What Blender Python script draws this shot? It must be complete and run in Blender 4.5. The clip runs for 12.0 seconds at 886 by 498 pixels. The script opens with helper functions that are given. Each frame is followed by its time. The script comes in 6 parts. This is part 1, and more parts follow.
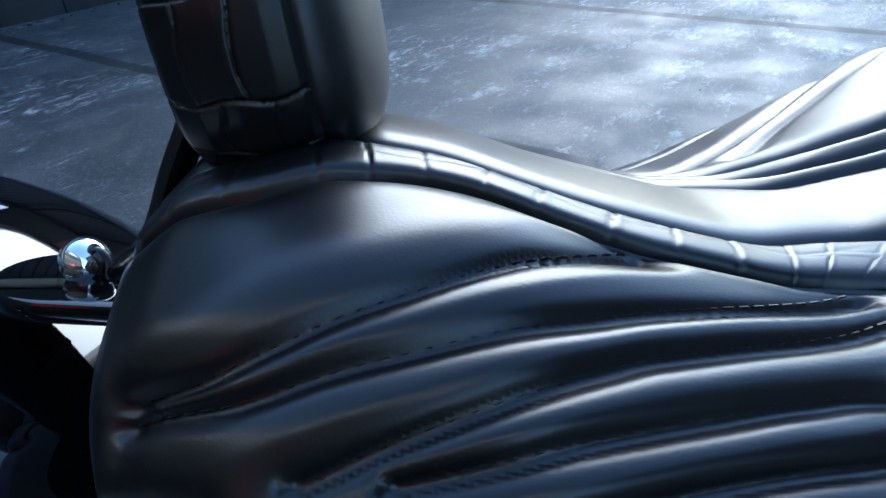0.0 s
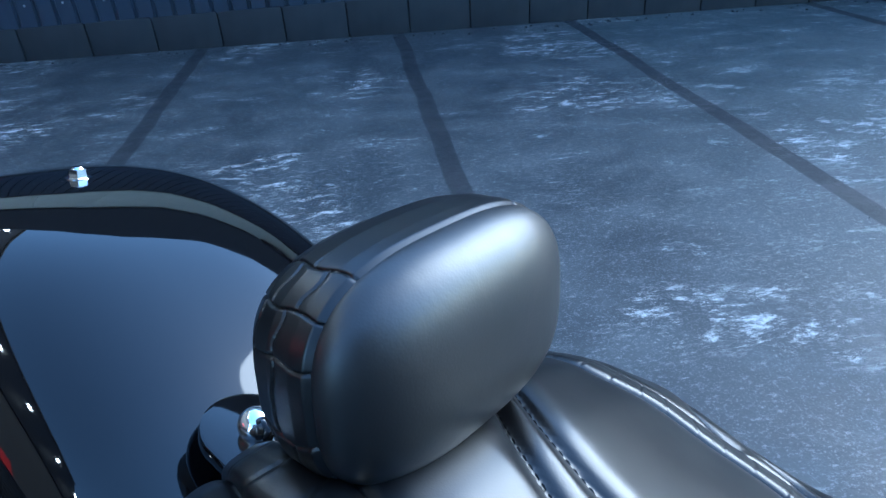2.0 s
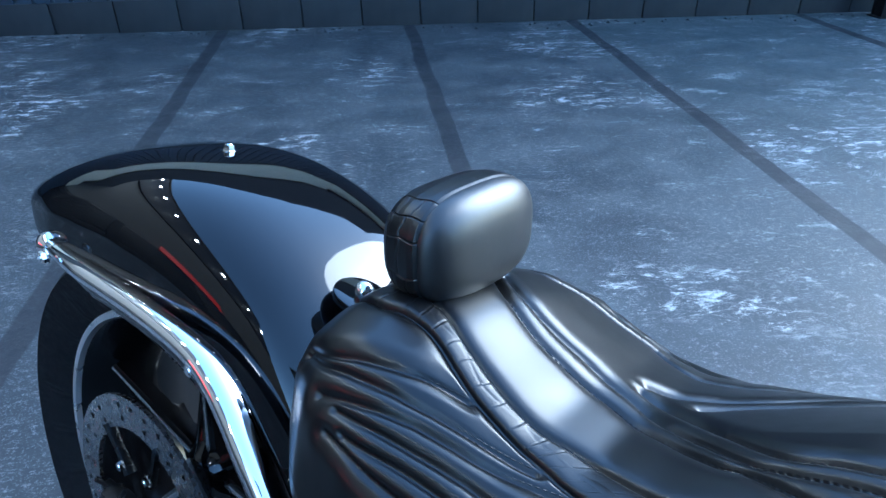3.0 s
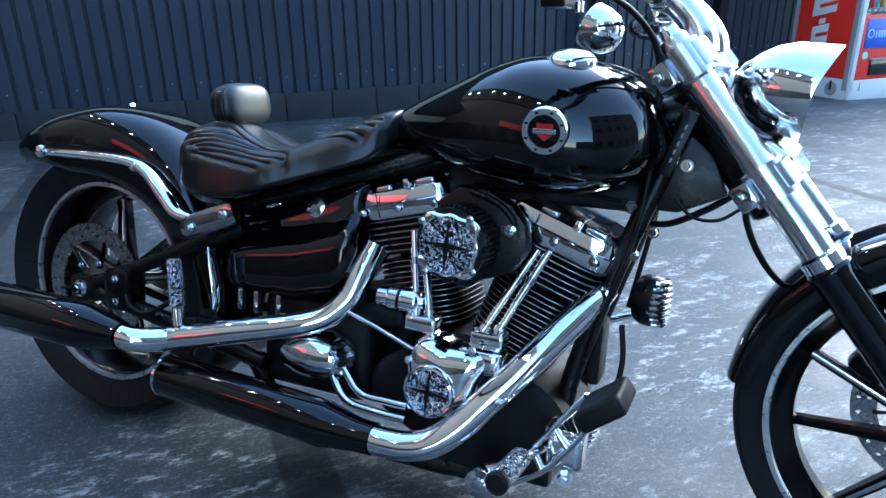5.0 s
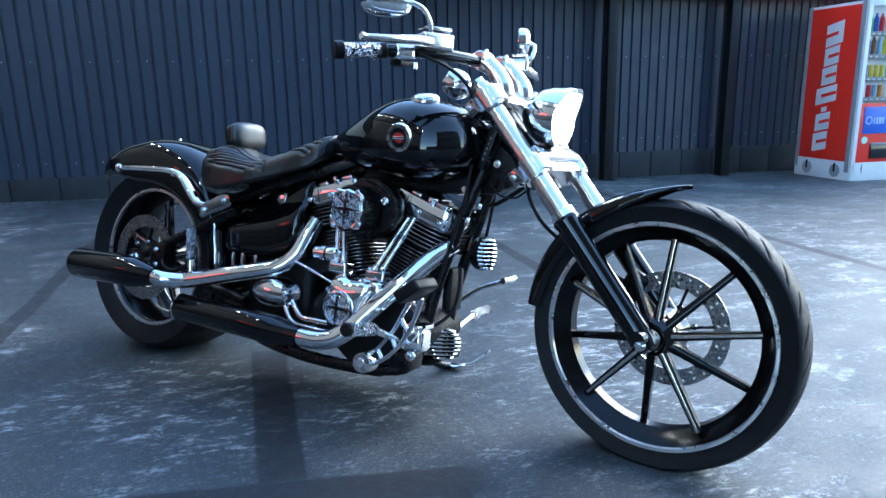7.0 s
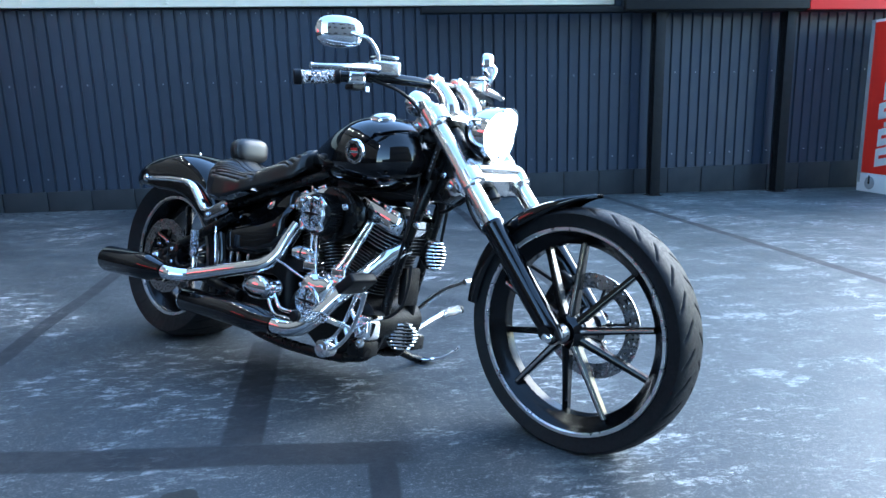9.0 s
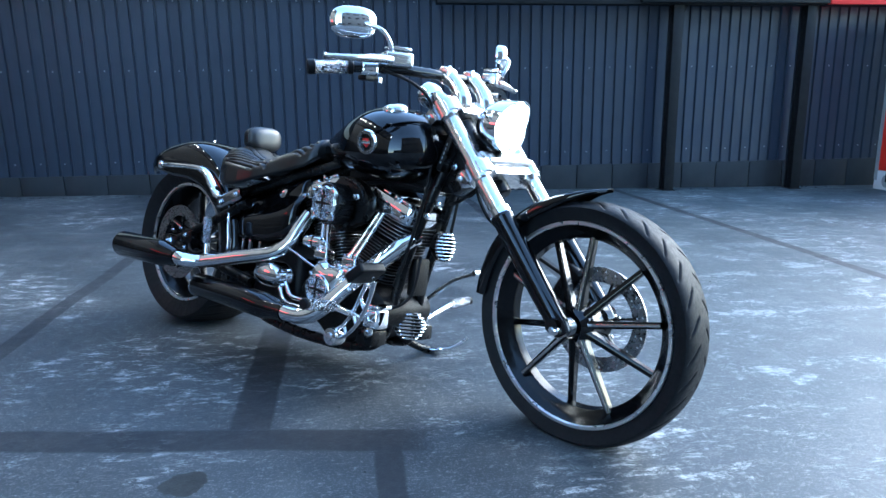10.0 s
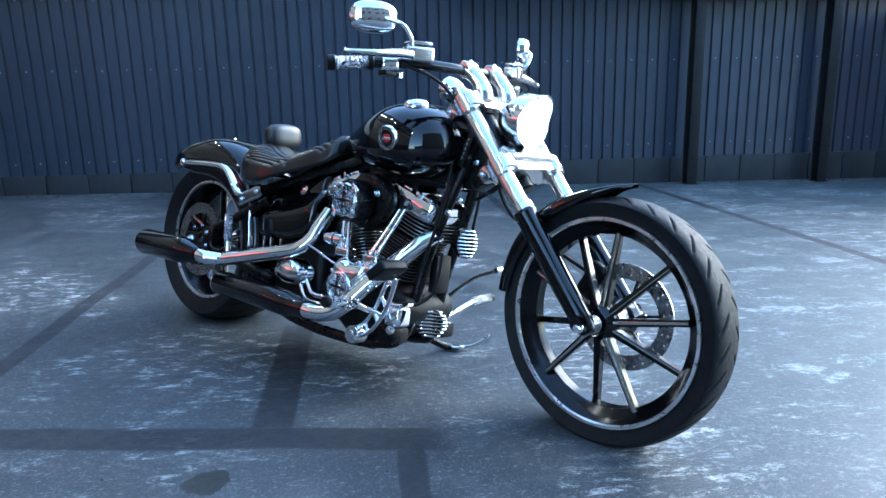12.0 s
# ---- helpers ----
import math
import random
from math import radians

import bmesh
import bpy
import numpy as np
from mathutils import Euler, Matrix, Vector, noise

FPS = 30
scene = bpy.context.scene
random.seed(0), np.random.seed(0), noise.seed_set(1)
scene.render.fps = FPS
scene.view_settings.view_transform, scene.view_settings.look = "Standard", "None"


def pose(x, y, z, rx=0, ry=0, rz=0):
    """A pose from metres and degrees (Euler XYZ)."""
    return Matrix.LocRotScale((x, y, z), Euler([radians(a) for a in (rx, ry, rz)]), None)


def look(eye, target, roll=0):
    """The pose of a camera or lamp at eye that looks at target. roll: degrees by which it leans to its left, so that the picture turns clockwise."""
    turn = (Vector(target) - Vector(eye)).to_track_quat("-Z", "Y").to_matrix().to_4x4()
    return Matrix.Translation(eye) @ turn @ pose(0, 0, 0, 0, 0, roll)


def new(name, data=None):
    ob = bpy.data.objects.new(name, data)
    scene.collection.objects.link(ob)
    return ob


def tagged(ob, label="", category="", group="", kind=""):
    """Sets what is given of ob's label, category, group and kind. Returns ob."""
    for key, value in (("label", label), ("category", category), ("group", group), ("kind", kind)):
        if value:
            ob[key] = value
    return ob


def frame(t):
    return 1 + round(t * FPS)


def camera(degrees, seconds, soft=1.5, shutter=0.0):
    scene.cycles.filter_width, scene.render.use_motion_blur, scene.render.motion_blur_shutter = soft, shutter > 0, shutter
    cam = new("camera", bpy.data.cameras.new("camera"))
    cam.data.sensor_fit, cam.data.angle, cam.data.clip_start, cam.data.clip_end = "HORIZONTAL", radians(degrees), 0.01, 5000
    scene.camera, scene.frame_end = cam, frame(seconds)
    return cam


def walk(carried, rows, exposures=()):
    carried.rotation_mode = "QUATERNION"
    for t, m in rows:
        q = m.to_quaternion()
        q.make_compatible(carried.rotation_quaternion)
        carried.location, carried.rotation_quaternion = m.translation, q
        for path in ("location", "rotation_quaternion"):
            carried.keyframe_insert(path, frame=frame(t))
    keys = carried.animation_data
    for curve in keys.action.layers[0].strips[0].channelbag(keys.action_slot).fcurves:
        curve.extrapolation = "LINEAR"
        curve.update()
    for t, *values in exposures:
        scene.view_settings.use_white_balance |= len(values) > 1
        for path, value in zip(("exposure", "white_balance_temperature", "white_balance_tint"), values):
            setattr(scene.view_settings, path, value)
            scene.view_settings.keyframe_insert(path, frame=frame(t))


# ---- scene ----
cam = camera(66.21, 12.0, soft=1.5)
PATH = [
    (0, (0.2218, -0.2747, 0.8029), (0.8817, 0.2488, 0.2640), -4.47),
    (0.5, (0.2917, -0.2742, 0.8133), (0.7177, 0.3982, 0.2080), -7.42),
    (1, (0.3277, -0.2518, 0.8172), (0.6425, 0.5072, 0.2473), -5.77),
    (1.5, (0.3568, -0.2742, 0.8441), (0.5963, 0.5483, 0.3282), -4.97),
    (2, (0.3756, -0.3031, 0.9107), (0.4669, 0.5592, 0.4126), -4.03),
    (2.5, (0.3597, -0.4090, 0.9984), (0.3715, 0.4630, 0.5091), -2.65),
    (3, (0.3184, -0.5559, 1.0226), (0.4160, 0.2952, 0.5068), -1.16),
    (3.5, (0.2691, -0.7583, 1.0393), (0.4665, 0.0681, 0.5120), -0.48),
    (3.7, (0.2675, -0.8667, 1.0197), (0.4908, -0.0312, 0.5176), -0.83),
    (5.3, (0.2482, -1.7644, 0.9768), (0.6110, -0.8989, 0.6314), -1.36),
    (5.5, (0.2528, -1.8398, 0.9749), (0.6282, -0.9756, 0.6397), -1.54),
    (6, (0.2769, -2.0618, 0.9493), (0.6202, -1.1724, 0.6475), -1.49),
    (6.5, (0.3207, -2.2507, 0.9045), (0.6368, -1.3408, 0.6358), -0.92),
    (7, (0.3952, -2.4513, 0.8956), (0.6581, -1.5150, 0.6625), -1.15),
    (7.2, (0.4388, -2.4941, 0.9010), (0.6893, -1.5539, 0.6699), -1.13),
    (9, (0.7085, -2.7521, 0.8990), (0.8575, -1.7855, 0.6905), -1.59),
    (9.5, (0.7120, -2.7631, 0.9012), (0.8525, -1.7965, 0.6867), -0.61),
    (10, (0.7141, -2.7650, 0.9032), (0.8450, -1.7986, 0.6817), -0.74),
    (10.5, (0.7138, -2.7581, 0.9089), (0.8345, -1.7924, 0.6791), -1.07),
    (11, (0.7047, -2.7520, 0.9096), (0.8208, -1.7860, 0.6785), -1.13),
    (11.5, (0.7100, -2.7431, 0.9081), (0.8175, -1.7761, 0.6773), -1.35),
    (12, (0.7106, -2.7413, 0.9020), (0.8126, -1.7729, 0.6745), -1.37),
]
walk(cam, [(t, look(e, g, r)) for t, e, g, r in PATH], exposures=((0.0, 1.95, 5250, 4), (0.6, 1.85, 5000, 3), (1.1, 2.0, 4850, 2), (1.7, 2.48, 4800, 1), (2.5, 2.88, 4900, 0), (3.7, 3.03, 5000, 0), (5.3, 2.70, 5500, 3), (7.2, 2.74, 5450, 3), (8.8, 2.90, 5420, 2), (12.0, 2.96, 5430, 2)))

# ---------------------------------------------------------------- light
world = bpy.data.worlds.new("sky")
scene.world = world
world.use_nodes = True
wn = world.node_tree
sky = wn.nodes.new("ShaderNodeTexSky")
sky.sky_type = 'NISHITA'
sky.sun_disc = False
sky.sun_elevation = radians(28)
sky.sun_rotation = radians(65)
sky.air_density = 1.0
sky.dust_density = 0.6
bg = wn.nodes["Background"]
bg.inputs["Strength"].default_value = 0.15
wn.links.new(sky.outputs["Color"], bg.inputs["Color"])
sun_data = bpy.data.lights.new("sun", 'SUN')
sun_data.energy = 0.65
sun_data.angle = radians(40)
sun_data.color = (1.0, 0.93, 0.85)
sun = new("sun", sun_data)
sun.matrix_world = look((9.66, 3.82, 5.6), (0.6, -0.4, 0.3))

# ---------------------------------------------------------------- materials
def material(name, base=(0.5, 0.5, 0.5), rough=0.5, metal=0.0, coat=0.0, var=0.15, scale=8.0, bump=0.0, bscale=200.0,
             rvar=0.08, emit=None, spec=0.5):
    """A Principled surface with broad tone and gloss variation and a fine bump."""
    m = bpy.data.materials.new(name)
    m.use_nodes = True
    nt = m.node_tree
    b = nt.nodes["Principled BSDF"]
    b.inputs["Metallic"].default_value = metal
    b.inputs["Coat Weight"].default_value = coat
    b.inputs["Coat Roughness"].default_value = 0.03
    b.inputs["Specular IOR Level"].default_value = spec
    tc = nt.nodes.new("ShaderNodeTexCoord")
    n1 = nt.nodes.new("ShaderNodeTexNoise")
    n1.inputs["Scale"].default_value = scale
    n1.inputs["Detail"].default_value = 6.0
    nt.links.new(tc.outputs["Object"], n1.inputs["Vector"])
    mix = nt.nodes.new("ShaderNodeMix")
    mix.data_type = 'RGBA'
    mix.inputs["A"].default_value = (*[c * (1 - var) for c in base], 1)
    mix.inputs["B"].default_value = (*[min(1, c * (1 + var)) for c in base], 1)
    nt.links.new(n1.outputs["Fac"], mix.inputs["Factor"])
    nt.links.new(mix.outputs["Result"], b.inputs["Base Color"])
    mr = nt.nodes.new("ShaderNodeMapRange")
    mr.inputs["From Min"].default_value, mr.inputs["From Max"].default_value = 0.3, 0.7
    mr.inputs["To Min"].default_value, mr.inputs["To Max"].default_value = max(0.0, rough - rvar), min(1, rough + rvar)
    n2 = nt.nodes.new("ShaderNodeTexNoise")
    n2.inputs["Scale"].default_value = scale * 5
    nt.links.new(tc.outputs["Object"], n2.inputs["Vector"])
    nt.links.new(n2.outputs["Fac"], mr.inputs["Value"])
    nt.links.new(mr.outputs["Result"], b.inputs["Roughness"])
    if bump:
        n3 = nt.nodes.new("ShaderNodeTexNoise")
        n3.inputs["Scale"].default_value = bscale
        n3.inputs["Detail"].default_value = 3.0
        nt.links.new(tc.outputs["Object"], n3.inputs["Vector"])
        bp = nt.nodes.new("ShaderNodeBump")
        bp.inputs["Strength"].default_value = bump
        bp.inputs["Distance"].default_value = 0.002
        nt.links.new(n3.outputs["Fac"], bp.inputs["Height"])
        nt.links.new(bp.outputs["Normal"], b.inputs["Normal"])
    if emit:
        b.inputs["Emission Color"].default_value = (*emit[0], 1)
        b.inputs["Emission Strength"].default_value = emit[1]
    return m


def node_math(nt, op, a, b=None, c=None):
    n = nt.nodes.new("ShaderNodeMath")
    n.operation = op
    for i, v in enumerate((a, b, c)):
        if v is None:
            continue
        if isinstance(v, (int, float)):
            n.inputs[i].default_value = v
        else:
            nt.links.new(v, n.inputs[i])
    return n.outputs[0]


BLACK = material("black_lacquer", (0.002, 0.002, 0.0025), 0.035, rvar=0.015, scale=3)
WHEELBLACK = material("black_wheel_enamel", (0.002, 0.002, 0.0025), 0.17, rvar=0.04, scale=10, spec=0.30)
SATIN = material("satin_black_coating", (0.004, 0.004, 0.0045), 0.30, rvar=0.08, bump=0.15, bscale=400, spec=0.26)
ENGINE = material("black_wrinkle_coating", (0.004, 0.004, 0.0045), 0.42, bump=0.4, bscale=700, spec=0.20)
CHROME = material("chrome", (0.92, 0.93, 0.94), 0.045, metal=1.0, var=0.04, rvar=0.03, scale=12)
SMOKE = material("smoked_chrome", (0.42, 0.43, 0.45), 0.08, metal=1.0, var=0.06, rvar=0.03)
BRIGHT = material("polished_aluminium", (0.70, 0.68, 0.66), 0.20, metal=1.0, var=0.05, rvar=0.05, scale=15)
STEEL = material("brushed_steel", (0.45, 0.45, 0.46), 0.34, metal=1.0, var=0.12, rvar=0.08, bump=0.1, bscale=300)
FINEDGE = material("machined_fin_edge", (0.30, 0.30, 0.31), 0.30, metal=1.0, var=0.15)
RIMLINE = material("machined_rim", (0.85, 0.85, 0.86), 0.32, metal=1.0, var=0.08)
RUBBER = material("tyre_rubber", (0.0045, 0.0050, 0.0065), 0.6, var=0.2, scale=20, bump=0.3, bscale=500, spec=0.22)
HOSE = material("hose_rubber", (0.005, 0.005, 0.006), 0.42, spec=0.2)
REDLENS = material("red_enamel", (0.45, 0.02, 0.02), 0.2, coat=0.6)
GLASSY = material("headlamp_lens", (0.9, 0.95, 1.0), 0.1, emit=((0.85, 0.95, 1.0), 5.0))
WHITEPLASTIC = material("white_paint", (0.72, 0.73, 0.74), 0.4, var=0.06)
REDPAINT = material("red_paint", (0.82, 0.035, 0.02), 0.34, var=0.03, scale=1.5, rvar=0.03)
REDSIGN = material("red_sign_paint", (0.78, 0.025, 0.02), 0.4, var=0.06, scale=2)
GREYPAINT = material("grey_paint", (0.30, 0.31, 0.32), 0.4)
CREAM = material("cream_painted_fascia", (0.80, 0.76, 0.62), 0.5, var=0.08)
DARKPOST = material("dark_painted_steel", (0.005, 0.0055, 0.007), 0.6, var=0.3, scale=5, bump=0.2, bscale=150, spec=0.25)
SCREWM = material("screw_head", (0.35, 0.36, 0.38), 0.35, metal=0.7)
BLUEPAINT = material("blue_panel", (0.02, 0.10, 0.55), 0.35)
DARKGLASS = material("dark_glass", (0.01, 0.012, 0.014), 0.08)
GALV = material("galvanised_bar", (0.52, 0.54, 0.55), 0.35, metal=0.8, var=0.1)
CARBLUE = material("dark_blue_car_paint", (0.01, 0.02, 0.09), 0.12, coat=1.0)


def leather(name, rough, grain, wrinkle, spec=0.5):
    """Black hide: pebble grain, soft creases and a worn sheen."""
    m = material(name, (0.0028, 0.0028, 0.0032), rough, var=0.3, scale=9, rvar=0.025, spec=spec)
    nt = m.node_tree
    b = nt.nodes["Principled BSDF"]
    tc = nt.nodes.new("ShaderNodeTexCoord")
    v = nt.nodes.new("ShaderNodeTexVoronoi")
    v.inputs["Scale"].default_value = grain
    w = nt.nodes.new("ShaderNodeTexNoise")
    w.inputs["Scale"].default_value = 38.0
    w.inputs["Detail"].default_value = 5.0
    w.inputs["Distortion"].default_value = 1.2
    for n in (v, w):
        nt.links.new(tc.outputs["Object"], n.inputs["Vector"])
    b1 = nt.nodes.new("ShaderNodeBump")
    b1.inputs["Strength"].default_value = 0.07
    b1.inputs["Distance"].default_value = 0.0003
    nt.links.new(v.outputs["Distance"], b1.inputs["Height"])
    b2 = nt.nodes.new("ShaderNodeBump")
    b2.inputs["Strength"].default_value = wrinkle
    b2.inputs["Distance"].default_value = 0.0010
    nt.links.new(w.outputs["Fac"], b2.inputs["Height"])
    nt.links.new(b1.outputs["Normal"], b2.inputs["Normal"])
    nt.links.new(b2.outputs["Normal"], b.inputs["Normal"])
    return m


LEATHER = leather("black_leather", 0.31, 1100.0, 0.045)
WORN = leather("worn_black_leather", 0.42, 900.0, 0.16, 0.75)
CROC = leather("embossed_leather", 0.34, 900.0, 0.06)
THREAD = material("black_thread", (0.01, 0.01, 0.011), 0.6)


def drilled(name, inner, outer):
    """A steel brake disc face with rows of drilled holes, on a disc whose axis is its local y."""
    m = material(name, (0.40, 0.40, 0.41), 0.28, metal=1.0, var=0.12, scale=30)
    nt = m.node_tree
    b = nt.nodes["Principled BSDF"]
    out = nt.nodes["Material Output"]
    tc = nt.nodes.new("ShaderNodeTexCoord")
    sp = nt.nodes.new("ShaderNodeSeparateXYZ")
    nt.links.new(tc.outputs["Object"], sp.inputs[0])
    x, z = sp.outputs[0], sp.outputs[2]
    ang = node_math(nt, 'ARCTAN2', z, x)
    rad = node_math(nt, 'SQRT', node_math(nt, 'ADD', node_math(nt, 'MULTIPLY', x, x), node_math(nt, 'MULTIPLY', z, z)))
    hole = None
    for k, (r, count) in enumerate(((inner + (outer - inner) * 0.30, 15), (inner + (outer - inner) * 0.70, 30))):
        step = math.tau / count
        a = node_math(nt, 'SUBTRACT', node_math(nt, 'MODULO', node_math(nt, 'ADD', ang, 20 * step + 0.3 * k), step), step / 2)
        d2 = node_math(nt, 'ADD', node_math(nt, 'POWER', node_math(nt, 'MULTIPLY', a, r), 2.0), node_math(nt, 'POWER', node_math(nt, 'SUBTRACT', rad, r), 2.0))
        h = node_math(nt, 'LESS_THAN', d2, 0.0038 ** 2)
        hole = h if hole is None else node_math(nt, 'MAXIMUM', hole, h)
    tr = nt.nodes.new("ShaderNodeBsdfTransparent")
    mx = nt.nodes.new("ShaderNodeMixShader")
    nt.links.new(hole, mx.inputs[0])
    nt.links.new(b.outputs[0], mx.inputs[1])
    nt.links.new(tr.outputs[0], mx.inputs[2])
    nt.links.new(mx.outputs[0], out.inputs["Surface"])
    return m


DISC = drilled("drilled_disc_steel", 0.105, 0.146)


def engraved(name):
    """Chrome cut with dense scrollwork."""
    m = material(name, (0.72, 0.72, 0.75), 0.16, metal=1.0, var=0.1)
    nt = m.node_tree
    b = nt.nodes["Principled BSDF"]
    tc = nt.nodes.new("ShaderNodeTexCoord")
    nz = nt.nodes.new("ShaderNodeTexNoise")
    nz.inputs["Scale"].default_value = 60.0
    nt.links.new(tc.outputs["Object"], nz.inputs["Vector"])
    mv = nt.nodes.new("ShaderNodeMix")
    mv.data_type = 'VECTOR'
    mv.inputs["Factor"].default_value = 0.045
    nt.links.new(tc.outputs["Object"], mv.inputs["A"])
    nt.links.new(nz.outputs["Color"], mv.inputs["B"])
    vo = nt.nodes.new("ShaderNodeTexVoronoi")
    vo.inputs["Scale"].default_value = 78.0
    nt.links.new(mv.outputs["Result"], vo.inputs["Vector"])
    ring = node_math(nt, 'ADD', node_math(nt, 'MULTIPLY', node_math(nt, 'SINE', node_math(nt, 'MULTIPLY', vo.outputs["Distance"], 13.0)), 0.5), 0.5)
    bp = nt.nodes.new("ShaderNodeBump")
    bp.inputs["Strength"].default_value = 0.9
    bp.inputs["Distance"].default_value = 0.003
    nt.links.new(ring, bp.inputs["Height"])
    nt.links.new(bp.outputs["Normal"], b.inputs["Normal"])
    cr = nt.nodes.new("ShaderNodeMix")
    cr.data_type = 'RGBA'
    cr.inputs["A"].default_value = (0.02, 0.02, 0.024, 1)
    cr.inputs["B"].default_value = (0.78, 0.78, 0.80, 1)
    mr = nt.nodes.new("ShaderNodeMapRange")
    mr.inputs["From Min"].default_value, mr.inputs["From Max"].default_value = 0.30, 0.55
    nt.links.new(ring, mr.inputs["Value"])
    nt.links.new(mr.outputs["Result"], cr.inputs["Factor"])
    nt.links.new(cr.outputs["Result"], b.inputs["Base Color"])
    return m


ENGRAVED = engraved("engraved_chrome")

AX, AY = -0.0177, -0.0105


def floor_z(x, y):
    """The yard falls gently towards the wall and the machine."""
    return AX * max(-9, min(9, x)) + AY * max(-9, min(9, y))


def yard_material():
    m = bpy.data.materials.new("weathered_painted_asphalt")
    m.use_nodes = True
    nt = m.node_tree
    b = nt.nodes["Principled BSDF"]
    b.inputs["Specular IOR Level"].default_value = 0.38
    geo = nt.nodes.new("ShaderNodeNewGeometry")
    sp = nt.nodes.new("ShaderNodeSeparateXYZ")
    nt.links.new(geo.outputs["Position"], sp.inputs[0])
    X, Y = sp.outputs[0], sp.outputs[1]

    def noise_at(scale, detail=6.0, rough=0.6, distort=0.0, stretch=None):
        n = nt.nodes.new("ShaderNodeTexNoise")
        n.inputs["Scale"].default_value = scale
        n.inputs["Detail"].default_value = detail
        n.inputs["Roughness"].default_value = rough
        n.inputs["Distortion"].default_value = distort
        if stretch:
            mp = nt.nodes.new("ShaderNodeMapping")
            mp.inputs["Scale"].default_value = stretch
            nt.links.new(geo.outputs["Position"], mp.inputs["Vector"])
            nt.links.new(mp.outputs[0], n.inputs["Vector"])
        else:
            nt.links.new(geo.outputs["Position"], n.inputs["Vector"])
        return n.outputs["Fac"]

    def ramp(v, lo, hi, a=0.0, c=1.0):
        r = nt.nodes.new("ShaderNodeMapRange")
        r.interpolation_type = 'SMOOTHSTEP'
        for k, val in zip(("From Min", "From Max", "To Min", "To Max"), (lo, hi, a, c)):
            r.inputs[k].default_value = val
        nt.links.new(v, r.inputs["Value"])
        return r.outputs["Result"]

    def blend(f, a, c):
        n = nt.nodes.new("ShaderNodeMix")
        n.data_type = 'RGBA'
        nt.links.new(f, n.inputs["Factor"])
        for k, val in (("A", a), ("B", c)):
            if isinstance(val, tuple):
                n.inputs[k].default_value = (*val, 1)
            else:
                nt.links.new(val, n.inputs[k])
        return n.outputs["Result"]

    wob = node_math(nt, 'MULTIPLY', node_math(nt, 'SUBTRACT', noise_at(1.7, 3), 0.5), 0.05)

    def band(axis, at, half, lo=-50.0, hi=50.0, slant=0.0):
        """A strip along one axis, with soft, uneven sides and ends."""
        across, along = (X, Y) if axis == 'x' else (Y, X)
        d = node_math(nt, 'ABSOLUTE', node_math(nt, 'SUBTRACT', node_math(nt, 'ADD', node_math(nt, 'ADD', across, node_math(nt, 'MULTIPLY', along, slant)), wob), at))
        s = ramp(d, half * 0.82, half * 1.10, 1.0, 0.0)
        ends = node_math(nt, 'MULTIPLY', ramp(along, lo - 0.06, lo + 0.06), ramp(along, hi - 0.06, hi + 0.06, 1.0, 0.0))
        return node_math(nt, 'MULTIPLY', s, ends)

    broad = noise_at(0.55, 4)
    mid = noise_at(4.0, 8, 0.7)
    fine = noise_at(60.0, 4, 0.7)
    base = blend(ramp(broad, 0.35, 0.65), (0.013, 0.018, 0.024), (0.032, 0.039, 0.045))
    # base tone rises with X: the yard's uneven light put into the colour
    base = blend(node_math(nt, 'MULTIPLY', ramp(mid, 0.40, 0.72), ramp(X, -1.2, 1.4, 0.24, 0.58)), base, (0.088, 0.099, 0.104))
    # flaked pale paint; thicker towards +X and the wall, partly painting in brighter light
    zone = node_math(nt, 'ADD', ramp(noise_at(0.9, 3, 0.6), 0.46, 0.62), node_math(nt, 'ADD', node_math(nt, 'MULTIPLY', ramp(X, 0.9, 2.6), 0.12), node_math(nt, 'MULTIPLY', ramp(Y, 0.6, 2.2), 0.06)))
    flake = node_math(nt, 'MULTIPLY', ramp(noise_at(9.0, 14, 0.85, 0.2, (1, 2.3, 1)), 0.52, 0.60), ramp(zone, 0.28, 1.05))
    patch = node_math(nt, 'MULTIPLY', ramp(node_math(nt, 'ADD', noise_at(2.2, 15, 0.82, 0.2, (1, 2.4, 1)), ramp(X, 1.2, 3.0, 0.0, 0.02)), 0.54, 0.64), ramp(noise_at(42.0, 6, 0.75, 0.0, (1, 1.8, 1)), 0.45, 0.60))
    # towards +X the base turns paler grey-green, with larger bare scabs
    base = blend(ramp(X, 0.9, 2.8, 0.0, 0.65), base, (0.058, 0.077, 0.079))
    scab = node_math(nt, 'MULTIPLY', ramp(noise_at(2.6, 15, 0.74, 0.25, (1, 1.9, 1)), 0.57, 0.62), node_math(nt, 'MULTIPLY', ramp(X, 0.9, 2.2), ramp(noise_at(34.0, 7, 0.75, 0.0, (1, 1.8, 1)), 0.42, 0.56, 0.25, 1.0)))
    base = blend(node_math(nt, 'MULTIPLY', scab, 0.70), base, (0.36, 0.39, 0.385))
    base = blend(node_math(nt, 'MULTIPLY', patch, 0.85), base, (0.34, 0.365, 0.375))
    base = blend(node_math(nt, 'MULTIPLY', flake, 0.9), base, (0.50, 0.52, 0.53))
    speck = ramp(noise_at(48.0, 8, 0.8, 0.0, (1, 1.7, 1)), 0.55, 0.64)
    base = blend(node_math(nt, 'MULTIPLY', speck, 0.36), base, (0.36, 0.38, 0.39))
    dark = None
